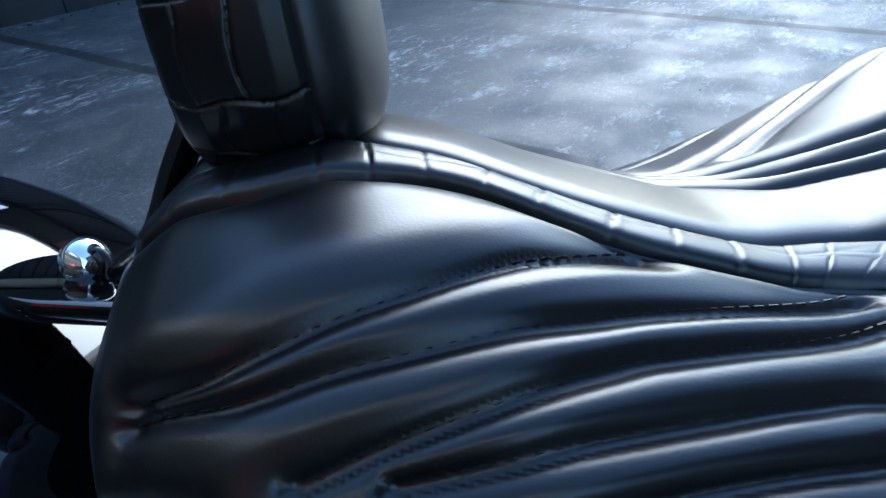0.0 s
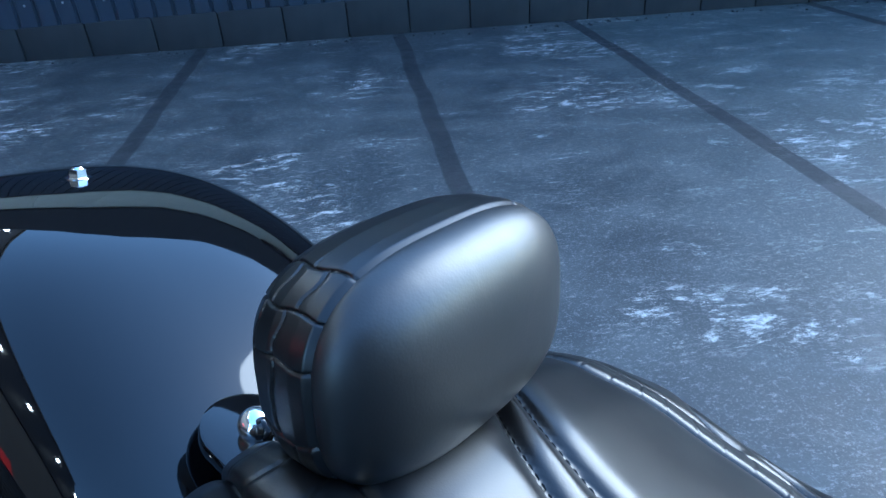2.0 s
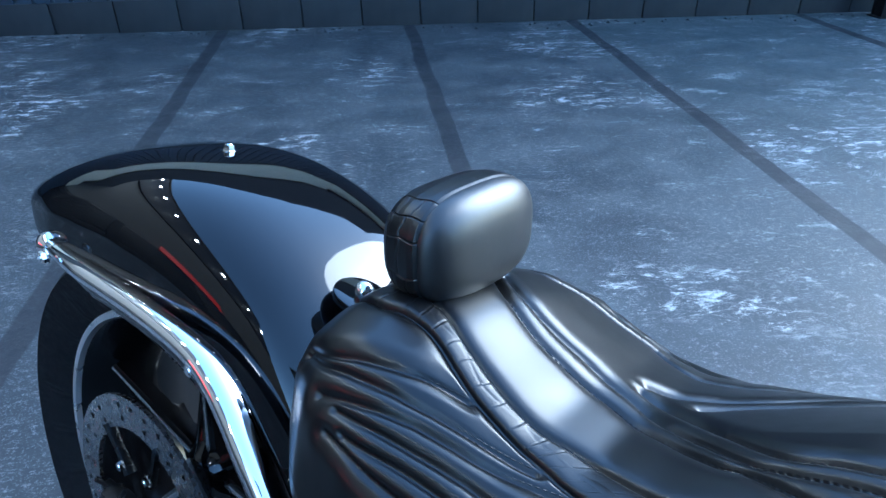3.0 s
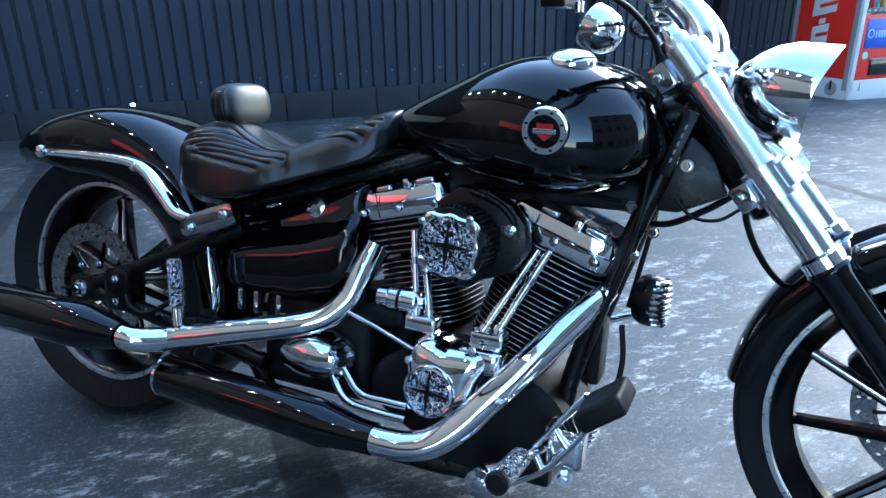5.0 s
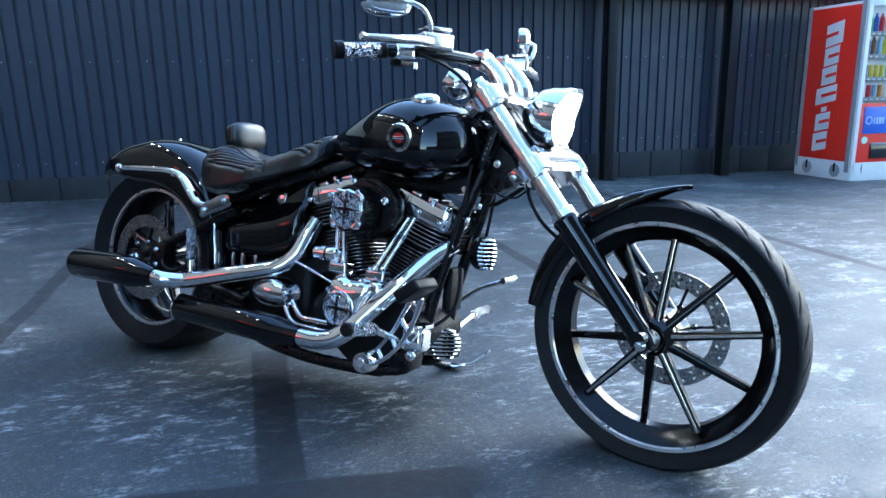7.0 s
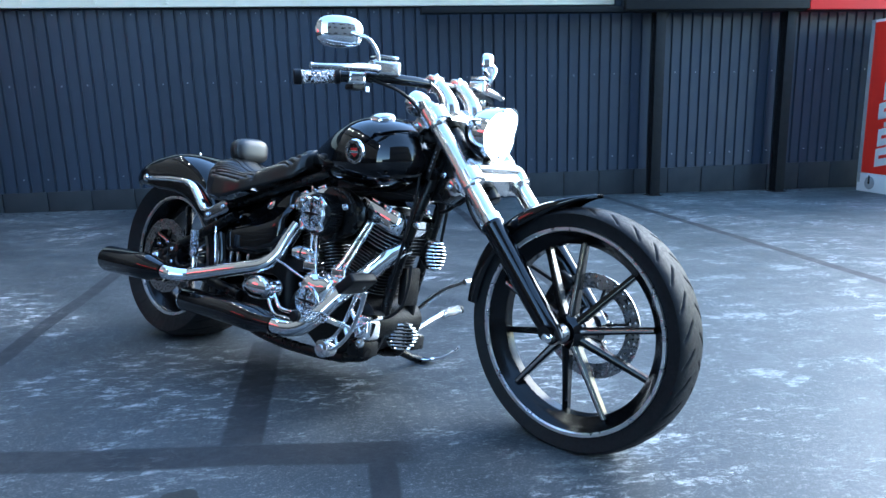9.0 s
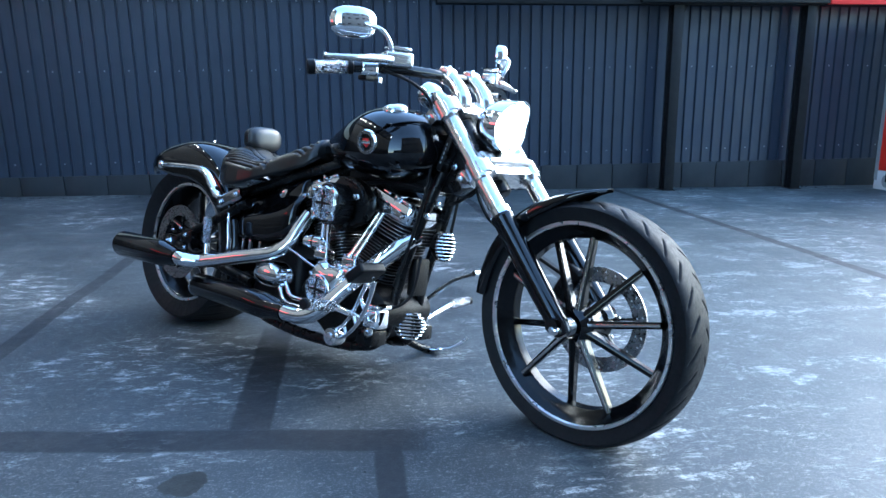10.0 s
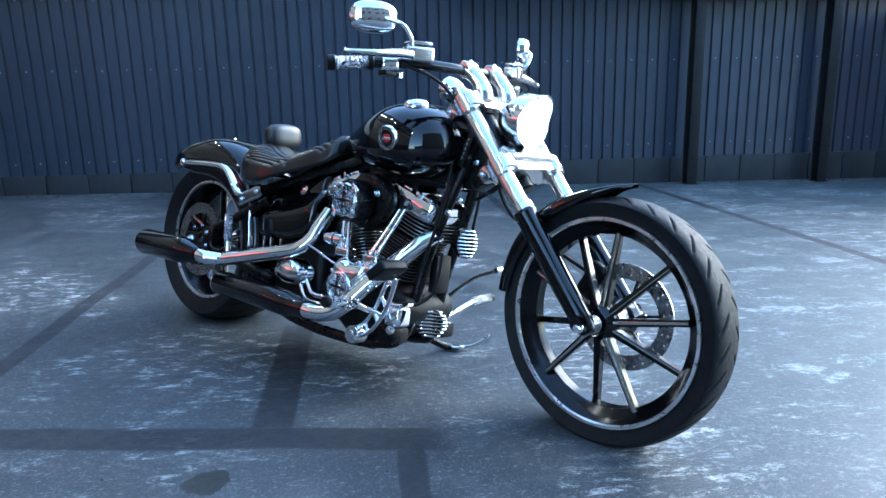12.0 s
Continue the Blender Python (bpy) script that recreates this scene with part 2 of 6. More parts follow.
    for args in (('x', -0.57, 0.040), ('x', 0.66, 0.040, 0.9, 4.3), ('x', 1.80, 0.040, 0.4, 4.3), ('x', 3.49, 0.040), ('x', 0.405, 0.060, -1.0, -0.1),
                 ('y', -0.995, 0.060, -2.5, 0.87, 0.115), ('x', 0.785, 0.037, -1.6, -1.08)):
        d = band(*args)
        dark = d if dark is None else node_math(nt, 'MAXIMUM', dark, d)
    base = blend(node_math(nt, 'MULTIPLY', ramp(noise_at(190.0, 3, 0.6), 0.56, 0.64), 0.28), base, (0.26, 0.275, 0.285))
    scratch = node_math(nt, 'MULTIPLY', ramp(noise_at(26.0, 10, 0.75, 0.3, (1, 5.0, 1)), 0.58, 0.64), ramp(noise_at(1.4, 3), 0.42, 0.62))
    base = blend(node_math(nt, 'MULTIPLY', scratch, 0.6), base, (0.30, 0.32, 0.33))
    base = blend(node_math(nt, 'MULTIPLY', dark, 0.88), base, (0.010, 0.012, 0.016))
    spot = node_math(nt, 'SQRT', node_math(nt, 'ADD', node_math(nt, 'POWER', node_math(nt, 'SUBTRACT', X, 0.293), 2.0), node_math(nt, 'POWER', node_math(nt, 'ADD', Y, 1.243), 2.0)))
    spot = ramp(node_math(nt, 'ADD', spot, node_math(nt, 'MULTIPLY', node_math(nt, 'SUBTRACT', noise_at(22.0, 4), 0.5), 0.055)), 0.050, 0.056, 1.0, 0.0)
    base = blend(node_math(nt, 'MULTIPLY', spot, 0.95), base, (0.011, 0.012, 0.010))
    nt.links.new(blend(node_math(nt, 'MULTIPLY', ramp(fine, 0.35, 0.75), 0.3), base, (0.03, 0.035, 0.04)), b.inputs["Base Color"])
    rough = node_math(nt, 'ADD', ramp(mid, 0.3, 0.7, 0.46, 0.70), node_math(nt, 'MULTIPLY', dark, 0.06))
    nt.links.new(rough, b.inputs["Roughness"])
    bp = nt.nodes.new("ShaderNodeBump")
    bp.inputs["Strength"].default_value = 0.5
    bp.inputs["Distance"].default_value = 0.004
    h = node_math(nt, 'ADD', node_math(nt, 'MULTIPLY', fine, 0.6), node_math(nt, 'MULTIPLY', flake, 0.5))
    nt.links.new(node_math(nt, 'ADD', h, mid), bp.inputs["Height"])
    nt.links.new(bp.outputs["Normal"], b.inputs["Normal"])
    return m


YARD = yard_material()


def streaked(name, base, rough, down=2.5, amount=0.35):
    """Painted sheet or block with faint vertical weather streaks."""
    m = material(name, base, rough, var=0.12, scale=1.2, bump=0.12, bscale=90)
    nt = m.node_tree
    b = nt.nodes["Principled BSDF"]
    geo = nt.nodes.new("ShaderNodeNewGeometry")
    mp = nt.nodes.new("ShaderNodeMapping")
    mp.inputs["Scale"].default_value = (14, 14, 1 / down)
    nt.links.new(geo.outputs["Position"], mp.inputs["Vector"])
    n = nt.nodes.new("ShaderNodeTexNoise")
    n.inputs["Scale"].default_value = 1.0
    n.inputs["Detail"].default_value = 8.0
    nt.links.new(mp.outputs[0], n.inputs["Vector"])
    oi = nt.nodes.new("ShaderNodeObjectInfo")
    mx = nt.nodes.new("ShaderNodeMix")
    mx.data_type = 'RGBA'
    mx.inputs["A"].default_value = (*[c * (1 - amount) for c in base], 1)
    mx.inputs["B"].default_value = (*[c * (1 + amount) for c in base], 1)
    f = node_math(nt, 'ADD', node_math(nt, 'MULTIPLY', n.outputs["Fac"], 0.8), node_math(nt, 'MULTIPLY', oi.outputs["Random"], 0.25))
    nt.links.new(f, mx.inputs["Factor"])
    nt.links.new(mx.outputs["Result"], b.inputs["Base Color"])
    return m


CLAD = streaked("dark_blue_sheet_metal", (0.0160, 0.0255, 0.0445), 0.5)
BLOCK = streaked("dark_painted_concrete_block", (0.010, 0.014, 0.019), 0.7, 0.6, 0.45)
MORTAR = streaked("pale_mortar", (0.020, 0.025, 0.03), 0.85, 0.4)
PLASTER = streaked("beige_render", (0.066, 0.062, 0.056), 0.8)
GREYWALL = streaked("grey_render", (0.05, 0.052, 0.056), 0.8)


# ---------------------------------------------------------------- mesh helpers
def finish(me, mats, smooth=True, sharp=38):
    for m in mats if isinstance(mats, (list, tuple)) else [mats]:
        me.materials.append(m)
    if smooth:
        bm = bmesh.new()
        bm.from_mesh(me)
        for f in bm.faces:
            f.smooth = True
        for e in bm.edges:
            if len(e.link_faces) == 2 and e.calc_face_angle(0) > radians(sharp):
                e.smooth = False
        bm.to_mesh(me)
        bm.free()


def part(name, geo, mats, parent=None, label="", m=None, smooth=True, sharp=38):
    """Links a bmesh or (verts, faces) as one mesh object under a thing or a part."""
    me = bpy.data.meshes.new(name)
    if isinstance(geo, tuple):
        me.from_pydata([tuple(map(float, v)) for v in geo[0]], [], [tuple(int(i) for i in f) for f in geo[1]])
    else:
        geo.to_mesh(me)
        geo.free()
    finish(me, mats, smooth, sharp)
    ob = new(name, me)
    if parent is not None:
        ob.parent = parent
    if m is not None:
        ob.matrix_local = m
    return tagged(ob, label)


def again(ob, m, parent=None, name=None):
    """Another object on the same mesh."""
    o = new(name or ob.name.split(".")[0], ob.data)
    o.parent = parent if parent is not None else ob.parent
    o.matrix_local = m
    return o


def thing(name, label, category, m=None, group="", kind=""):
    ob = new(name)
    if m is not None:
        ob.matrix_world = m
    return tagged(ob, label, category, group, kind)


def box(cx, cy, cz, sx, sy, sz, bev=0.003, seg=2, m=None):
    bm = bmesh.new()
    bmesh.ops.create_cube(bm, size=1)
    for v in bm.verts:
        v.co = Vector((cx + v.co.x * sx, cy + v.co.y * sy, cz + v.co.z * sz))
    if bev:
        bmesh.ops.bevel(bm, geom=bm.edges[:], offset=min(bev, 0.49 * min(sx, sy, sz)), segments=seg, profile=0.6, affect='EDGES')
    if m is not None:
        bm.transform(m)
    return bm


def join(*bms):
    me = bpy.data.meshes.new("tmp")
    out = bmesh.new()
    for b in bms:
        b.to_mesh(me)
        b.free()
        out.from_mesh(me)
    bpy.data.meshes.remove(me)
    return out


def grid(Pt, closed_u=False, closed_v=False, cap=False):
    """Faces over an array of points [u, v, 3]."""
    Pt = np.asarray(Pt, float)
    n, k = Pt.shape[:2]
    verts = Pt.reshape(-1, 3).tolist()
    faces = []
    for i in range(n if closed_u else n - 1):
        for j in range(k if closed_v else k - 1):
            a, b = i * k + j, i * k + (j + 1) % k
            c, d = ((i + 1) % n) * k + (j + 1) % k, ((i + 1) % n) * k + j
            faces.append((a, b, c, d))
    if cap:
        faces.append(tuple(range(k))[::-1])
        faces.append(tuple(range((n - 1) * k, n * k)))
    return verts, faces


def curve(pts, n=8):
    """Catmull-Rom through the points."""
    p = [Vector(q) for q in pts]
    p = [p[0] * 2 - p[1]] + p + [p[-1] * 2 - p[-2]]
    out = []
    for i in range(1, len(p) - 2):
        for k in range(n):
            t = k / n
            a, b, c, d = p[i - 1:i + 3]
            out.append(0.5 * ((2 * b) + (c - a) * t + (2 * a - 5 * b + 4 * c - d) * t * t + (3 * b - a - 3 * c + d) * t ** 3))
    out.append(p[-2])
    return out


def tube(pts, r, n=16, smooth=0, cap=True, flat=1.0):
    """A round (or flattened) tube along the points; r may be a list."""
    p = curve(pts, smooth) if smooth else [Vector(q) for q in pts]
    if isinstance(r, (list, tuple)):
        rr = np.interp(np.linspace(0, len(r) - 1, len(p)), range(len(r)), r)
    else:
        rr = [r] * len(p)
    rows = []
    up = None
    for i, q in enumerate(p):
        d = ((p[min(i + 1, len(p) - 1)] - p[max(i - 1, 0)])).normalized()
        if up is None:
            up = Vector((0, 0, 1)) if abs(d.z) < 0.9 else Vector((1, 0, 0))
        s = d.cross(up).normalized()
        up = s.cross(d).normalized()
        rows.append([q + (math.cos(a) * s + flat * math.sin(a) * up) * float(rr[i]) for a in np.linspace(0, math.tau, n, endpoint=False)])
    return grid(rows, closed_v=True, cap=cap)


def lathe(profile, n=48, axis='y', centre=(0, 0, 0), cap=False, squash=1.0):
    """Turns (radius, along) round an axis."""
    rows = []
    for r, h in profile:
        row = []
        for a in np.linspace(0, math.tau, n, endpoint=False):
            c, s = r * math.cos(a), r * math.sin(a) * squash
            row.append({'y': (c, h, s), 'x': (h, c, s), 'z': (c, s, h)}[axis])
        rows.append(row)
    Pt = np.array(rows) + np.array(centre)
    return grid(Pt, closed_v=True, cap=cap)


def rod(a, b, r, n=14, bev=0.15):
    """A straight bar with softened ends."""
    a, b = Vector(a), Vector(b)
    d = (b - a).normalized() * r * bev
    return tube([a, a + d * 0.01, a + d, b - d, b - d * 0.01, b], [r * 0.8, r * 0.82, r, r, r * 0.82, r * 0.8], n)


def plate(poly, y0, y1, bev=0.003, m=None):
    """A flat shape in x and z, from y0 to y1, with softened rims."""
    bm = bmesh.new()
    vs = [bm.verts.new((x, y0, z)) for x, z in poly]
    f = bm.faces.new(vs)
    r = bmesh.ops.extrude_face_region(bm, geom=[f])
    for v in r["geom"]:
        if isinstance(v, bmesh.types.BMVert):
            v.co.y = y1
    bmesh.ops.recalc_face_normals(bm, faces=bm.faces[:])
    if bev:
        es = [e for e in bm.edges if abs(e.verts[0].co.y - e.verts[1].co.y) < 1e-6]
        bmesh.ops.bevel(bm, geom=es, offset=bev, segments=2, profile=0.6, affect='EDGES')
    if m is not None:
        bm.transform(m)
    return bm


def bolt(name, at, axis, r, h, parent, mat=None, m=None):
    """A hexagon head on a washer, pointing along the axis."""
    q = Vector(axis).to_track_quat('Z', 'X').to_matrix().to_4x4()
    bm = bmesh.new()
    bmesh.ops.create_cone(bm, cap_ends=True, segments=20, radius1=r * 1.3, radius2=r * 1.3, depth=h * 0.25, matrix=Matrix.Translation((0, 0, h * 0.12)))
    bmesh.ops.create_cone(bm, cap_ends=True, segments=6, radius1=r, radius2=r * 0.92, depth=h, matrix=Matrix.Translation((0, 0, h * 0.55)))
    bmesh.ops.create_cone(bm, cap_ends=True, segments=12, radius1=r * 0.7, radius2=r * 0.5, depth=h * 0.25, matrix=Matrix.Translation((0, 0, h * 1.12)))
    bm.transform(Matrix.Translation(at) @ q)
    if m is not None:
        bm.transform(m)
    return part(name, bm, mat or CHROME, parent)


# ---------------------------------------------------------------- the yard
def ground():
    xs = [-400, -60, -20, -9, *np.linspace(-8, 8, 9), 9, 20, 60, 400]
    Pt = [[(x, y, floor_z(x, y)) for y in xs] for x in xs]
    v, f = grid(Pt)
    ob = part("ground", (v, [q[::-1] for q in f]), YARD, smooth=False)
    return tagged(ob, "worn dark asphalt yard with flaked pale paint and joints", "ground", kind="structure")


ground()

WALL_Y = 4.21
WALL_TOP = 1.85
PITCH = 0.1127


def clad_profile(x0, x1):
    """Ribbed sheet in plan: flat pans with narrow recessed grooves."""
    out = []
    k0, k1 = math.floor(x0 / PITCH), math.ceil(x1 / PITCH)
    for k in range(k0, k1):
        b = k * PITCH
        for dx, dy in ((0.0, 0.0), (0.085, 0.0), (0.092, 0.018), (0.1045, 0.018), (0.1127, 0.0)):
            out.append((b + dx, WALL_Y + dy))
    return out


def sheet_wall():
    wall = thing("wall_north", "dark blue ribbed sheet-metal wall on a concrete block plinth", "wall", kind="structure")
    x = -80 * PITCH
    while x < 13.0:
        wide = PITCH * 8
        prof = clad_profile(x + 0.001, x + wide - 0.001)
        zb, zt = 0.17 + AX * x * 0.35 - 0.01, WALL_TOP + 0.05
        rows = []
        for z in (zb, 0.9, zt):
            rows.append([(px, py, z) for px, py in prof] + [(px, py + 0.006, z) for px, py in reversed(prof)])
        part("panel", grid(rows, closed_v=True, cap=False), CLAD, wall, sharp=20)
        x += wide
    # screws in three rows, one on every second pan
    head = None
    k = math.ceil(-5.0 / (2 * PITCH))
    while k * 2 * PITCH < 7.0:
        for z in (0.30, 1.157, 1.79):
            at = Matrix.Translation((k * 2 * PITCH + 0.045 + 0.006 * math.sin(k * 2.3), WALL_Y - 0.001, z + 0.004 * math.sin(k * 1.7)))
            if head is None:
                head = part("screw", lathe([(0.0, -0.005), (0.004, -0.0045), (0.0065, -0.002), (0.007, 0.001)], 10), SCREWM, wall, m=at)
            else:
                again(head, at)
        k += 1
    part("wall_core", box(2.0, WALL_Y + 0.13, 0.85, 22.0, 0.16, 2.2, 0), GREYWALL, wall)
    # plinth: one course of blocks, joints raked back
    part("mortar", box(2.0, WALL_Y + 0.07, -0.02, 22.0, 0.12, 0.36, 0), MORTAR, wall)
    x0 = 3.105 - 0.394 * 28
    block = None
    for i in range(52):
        bx = x0 + 0.394 * i
        top = 0.172 - 0.004 * bx
        hgt = 0.30
        if block is None:
            block = part("block", box(0, 0, 0, 0.385, 0.12, hgt, 0.006, 2), BLOCK, wall)
            block.matrix_local = Matrix.Translation((bx + 0.197, WALL_Y + 0.055, top - hgt / 2))
        else:
            again(block, Matrix.Translation((bx + 0.197, WALL_Y + 0.055 - 0.004 * random.random(), top - hgt / 2)))
    return wall


sheet_wall()


def grit():
    """Small leaves, chips and pebbles along the wall's foot and over the yard."""
    rng = random.Random(4)
    v, f = [], []
    for i in range(420):
        if i < 170:
            x, y = rng.uniform(-6, 6), WALL_Y - 0.06 - abs(rng.gauss(0, 0.07))
            s = rng.uniform(0.006, 0.022)
        else:
            x, y = rng.uniform(-3, 6), rng.uniform(-2.6, 4.0)
            s = rng.uniform(0.002, 0.007)
        z = floor_z(x, y)
        b = len(v)
        a0 = rng.uniform(0, 6)
        for k in range(5):
            a = a0 + k * math.tau / 5
            q = s * rng.uniform(0.6, 1.1)
            v.append((x + q * math.cos(a), y + q * math.sin(a), z - 0.002))
        v.append((x, y, z + s * rng.uniform(0.3, 0.7)))
        f += [(b + k, b + (k + 1) % 5, b + 5) for k in range(5)]
    ob = part("grit", (v, f), MORTAR, sharp=10)
    tagged(ob, "pale grit and debris scattered along the wall foot", "debris", kind="stuff")


grit()


def posts():
    for i, x in enumerate((4.036, 5.484)):
        p = thing("post_%d" % (i + 1), "dark painted steel post in front of the wall", "post", kind="structure")
        zb = floor_z(x, 4.03) - 0.01
        bm = join(box(x, 3.985, (zb + 1.80) / 2, 0.105, 0.012, 1.80 - zb, 0.002), box(x, 4.085, (zb + 1.80) / 2, 0.105, 0.012, 1.80 - zb, 0.002),
                  box(x - 0.03, 4.035, (zb + 1.80) / 2, 0.012, 0.09, 1.80 - zb, 0.002))
        part("section", bm, DARKPOST, p)
        part("base_plate", box(x, 4.035, zb + 0.012, 0.14, 0.14, 0.012, 0.003), DARKPOST, p)
        v = plate([(-0.0, 0), (0.11, 0), (0.0, -0.16)], -0.006, 0.006, 0.001, m=Matrix.Translation((x + 0.05, 4.035, 1.80)))
        part("gusset", v, DARKPOST, p)


posts()


def eaves():
    e = thing("trim_1", "cream fascia boards along the top of the wall", "trim", kind="structure")
    part("fascia", box(-2.7, WALL_Y - 0.05, WALL_TOP + 0.315, 12.6, 0.05, 0.65, 0.006), CREAM, e)
    x = -8.8
    while x < 3.4:
        part("batten", box(x, WALL_Y - 0.08, WALL_TOP + 0.33, 0.035, 0.012, 0.62, 0.002), CREAM, e)
        x += 0.62
    part("flashing", box(-2.7, WALL_Y - 0.012, WALL_TOP - 0.016, 12.6, 0.02, 0.014, 0.003), DARKPOST, e)
    # unseen wall and eave, added to cut sky and sun on the yard's left
    up = thing("wall_upper", "dark plain wall above the fascia, added out of view to shade the yard", "wall", kind="structure")
    part("wall", box(-2.7, WALL_Y + 1.1, WALL_TOP + 1.25, 12.6, 2.1, 1.2, 0.01), GREYWALL, up)
    part("eave", box(-2.7, WALL_Y + 0.18, WALL_TOP + 0.68, 12.7, 0.6, 0.07, 0.006), DARKPOST, up)
    s = thing("sign_board", "long dark sign board with a red end panel under the eaves", "sign")
    part("board", box(4.62, 3.93, 2.07, 2.0, 0.06, 0.62, 0.006), DARKPOST, s, "dark blank board")
    part("red_panel", box(7.55, 3.93, 2.06, 3.84, 0.06, 0.62, 0.006), REDSIGN, s, "red painted panel")
    for i in range(6):
        part("letter_bar", box(6.2 + 0.42 * i, 3.895, 2.10, 0.24, 0.006, 0.28, 0.002), WHITEPLASTIC, s, "white bar")
    part("beam", box(5.6, 4.02, 1.775, 8.0, 0.12, 0.055, 0.004), DARKPOST, s)
    part("canopy", box(5.6, 4.08, 2.42, 8.2, 0.5, 0.06, 0.006), DARKPOST, s)


eaves()


def vending_machine():
    W, D, H = 0.90, 0.76, 1.80
    x0, y0 = 6.36, 3.17
    z0 = floor_z(x0 + 0.4, y0 + 0.3) - 0.004
    m = Matrix.Translation((x0, y0, z0)) @ Matrix.Rotation(radians(-2.0), 4, 'Z')
    t = thing("vending_machine", "red drinks vending machine painted as a tool chest on castors", "vending machine", m)
    part("cabinet", box(W / 2, D / 2 + 0.02, H / 2 + 0.01, W - 0.01, D - 0.06, H - 0.02, 0.012), WHITEPLASTIC, t, "white cabinet")
    # side panel facing the yard
    part("side_panel", box(-0.004, D / 2, 0.99, 0.014, D - 0.10, 1.56, 0.004), REDPAINT, t, "glossy red side panel")
    part("corner_strip", box(-0.006, 0.028, 0.95, 0.018, 0.05, 1.70, 0.005), GREYPAINT, t)
    part("corner_strip", box(-0.006, D - 0.028, 0.95, 0.018, 0.05, 1.70, 0.005), GREYPAINT, t)
    part("kick_panel", box(-0.005, D / 2, 0.105, 0.016, D - 0.02, 0.20, 0.004), WHITEPLASTIC, t)
    # broad slanting strokes that stand for the mark painted on the side
    strokes = ((0.395, 0.19, 0.19, 0.06), (0.605, 0.19, 0.18, 0.06), (0.735, 0.07, 0.05, 0.0), (0.885, 0.27, 0.17, 0.05), (1.085, 0.19, 0.18, 0.06), (1.285, 0.19, 0.18, 0.06), (1.505, 0.22, 0.22, -0.05))
    for z, w, h, gap in strokes:
        slant = lambda y, dz: (y, dz - 0.22 * y)
        at = Matrix.Translation((-0.013, D / 2 + 0.045 - 0.055 * (z - 0.4), z)) @ Matrix.Rotation(radians(90), 4, 'Z')
        bm = plate([slant(-w / 2, -h / 2), slant(w / 2, -h / 2), slant(w / 2, h / 2), slant(-w / 2, h / 2)], -0.003, 0.003, 0.001, m=at)
        part("stroke", bm, WHITEPLASTIC, t, "white painted stroke")
        if gap:
            e = math.copysign(1, gap)
            bm = plate([slant(-e * w * 0.5, -0.017), slant(e * w * 0.22, -0.017), slant(e * w * 0.22, 0.017), slant(-e * w * 0.5, 0.017)][::int(e)], -0.002, 0.002, 0.0005, m=Matrix.Translation((-0.0035, 0, 0)) @ at)
            part("counter", bm, REDPAINT, t)

    def castor(at, turn):
        q = Matrix.Translation(at) @ Matrix.Rotation(radians(turn), 4, 'Z')
        w = part("castor", lathe([(0.0, -0.006), (0.02, -0.008), (0.058, -0.008), (0.068, -0.004), (0.068, 0.004)], 28), GREYPAINT, t, "grey painted castor", m=q)
        part("fork", box(0, -0.010, 0.035, 0.022, 0.006, 0.09, 0.002), DARKPOST, w)
    for y in (0.17, 0.56):
        castor((-0.016, y, 0.105), -90)
    for x in (0.13, 0.77):
        castor((x, -0.012, 0.105), 0)
    # front: frame, display window with rows of cans, lower door
    part("front_frame", join(box(0.02, 0.0, 0.95, 0.05, 0.05, 1.72, 0.006), box(W - 0.02, 0.0, 0.95, 0.05, 0.05, 1.72, 0.006), box(W / 2, 0, H - 0.03, W, 0.05, 0.06, 0.006),
                             box(W / 2, 0, 0.10, W, 0.05, 0.20, 0.006)), WHITEPLASTIC, t)
    part("lower_door", box(W / 2, 0.0, 0.50, W - 0.10, 0.04, 0.60, 0.006), REDPAINT, t, "red lower door")
    part("window_back", box(W / 2, 0.10, 1.27, W - 0.10, 0.01, 0.90, 0), WHITEPLASTIC, t)
    for s in (-1, 1):
        part("window_side", box(W / 2 + s * (W / 2 - 0.055), 0.05, 1.27, 0.02, 0.11, 0.92, 0.003), REDPAINT, t)
    cols = [material("can_%s" % n, c, 0.3) for n, c in (("blue", (0.05, 0.12, 0.5)), ("green", (0.06, 0.35, 0.10)), ("orange", (0.75, 0.30, 0.03)), ("white", (0.75, 0.75, 0.75)),
                                                     ("brown", (0.20, 0.09, 0.04)), ("red", (0.55, 0.03, 0.03)), ("sky", (0.25, 0.5, 0.7)), ("yellow", (0.75, 0.6, 0.08)))]
    can = lathe([(0.0, 0.0), (0.026, 0.0), (0.029, 0.008), (0.029, 0.105), (0.025, 0.118), (0.0, 0.118)], 14, axis='z')
    bottle = lathe([(0.0, 0.0), (0.028, 0.0), (0.031, 0.01), (0.031, 0.11), (0.028, 0.13), (0.014, 0.155), (0.013, 0.175), (0.0, 0.175)], 14, axis='z')
    rng = random.Random(8)
    base = {}
    for row, z in enumerate((0.86, 1.06, 1.28, 1.50)):
        sh = part("shelf", join(box(W / 2, 0.055, z - 0.01, W - 0.11, 0.09, 0.02, 0.003), box(W / 2, 0.004, z - 0.02, W - 0.11, 0.012, 0.045, 0.003)), GREYPAINT, t)
        for i in range(11):
            c = rng.randrange(len(cols))
            tall = row >= 2
            key = (tall, c)
            at = Matrix.Translation((0.10 + 0.07 * i, 0.055, z + 0.002))
            if key not in base:
                base[key] = part("bottle" if tall else "can", bottle if tall else can, cols[c], t, m=at)
            else:
                again(base[key], at)
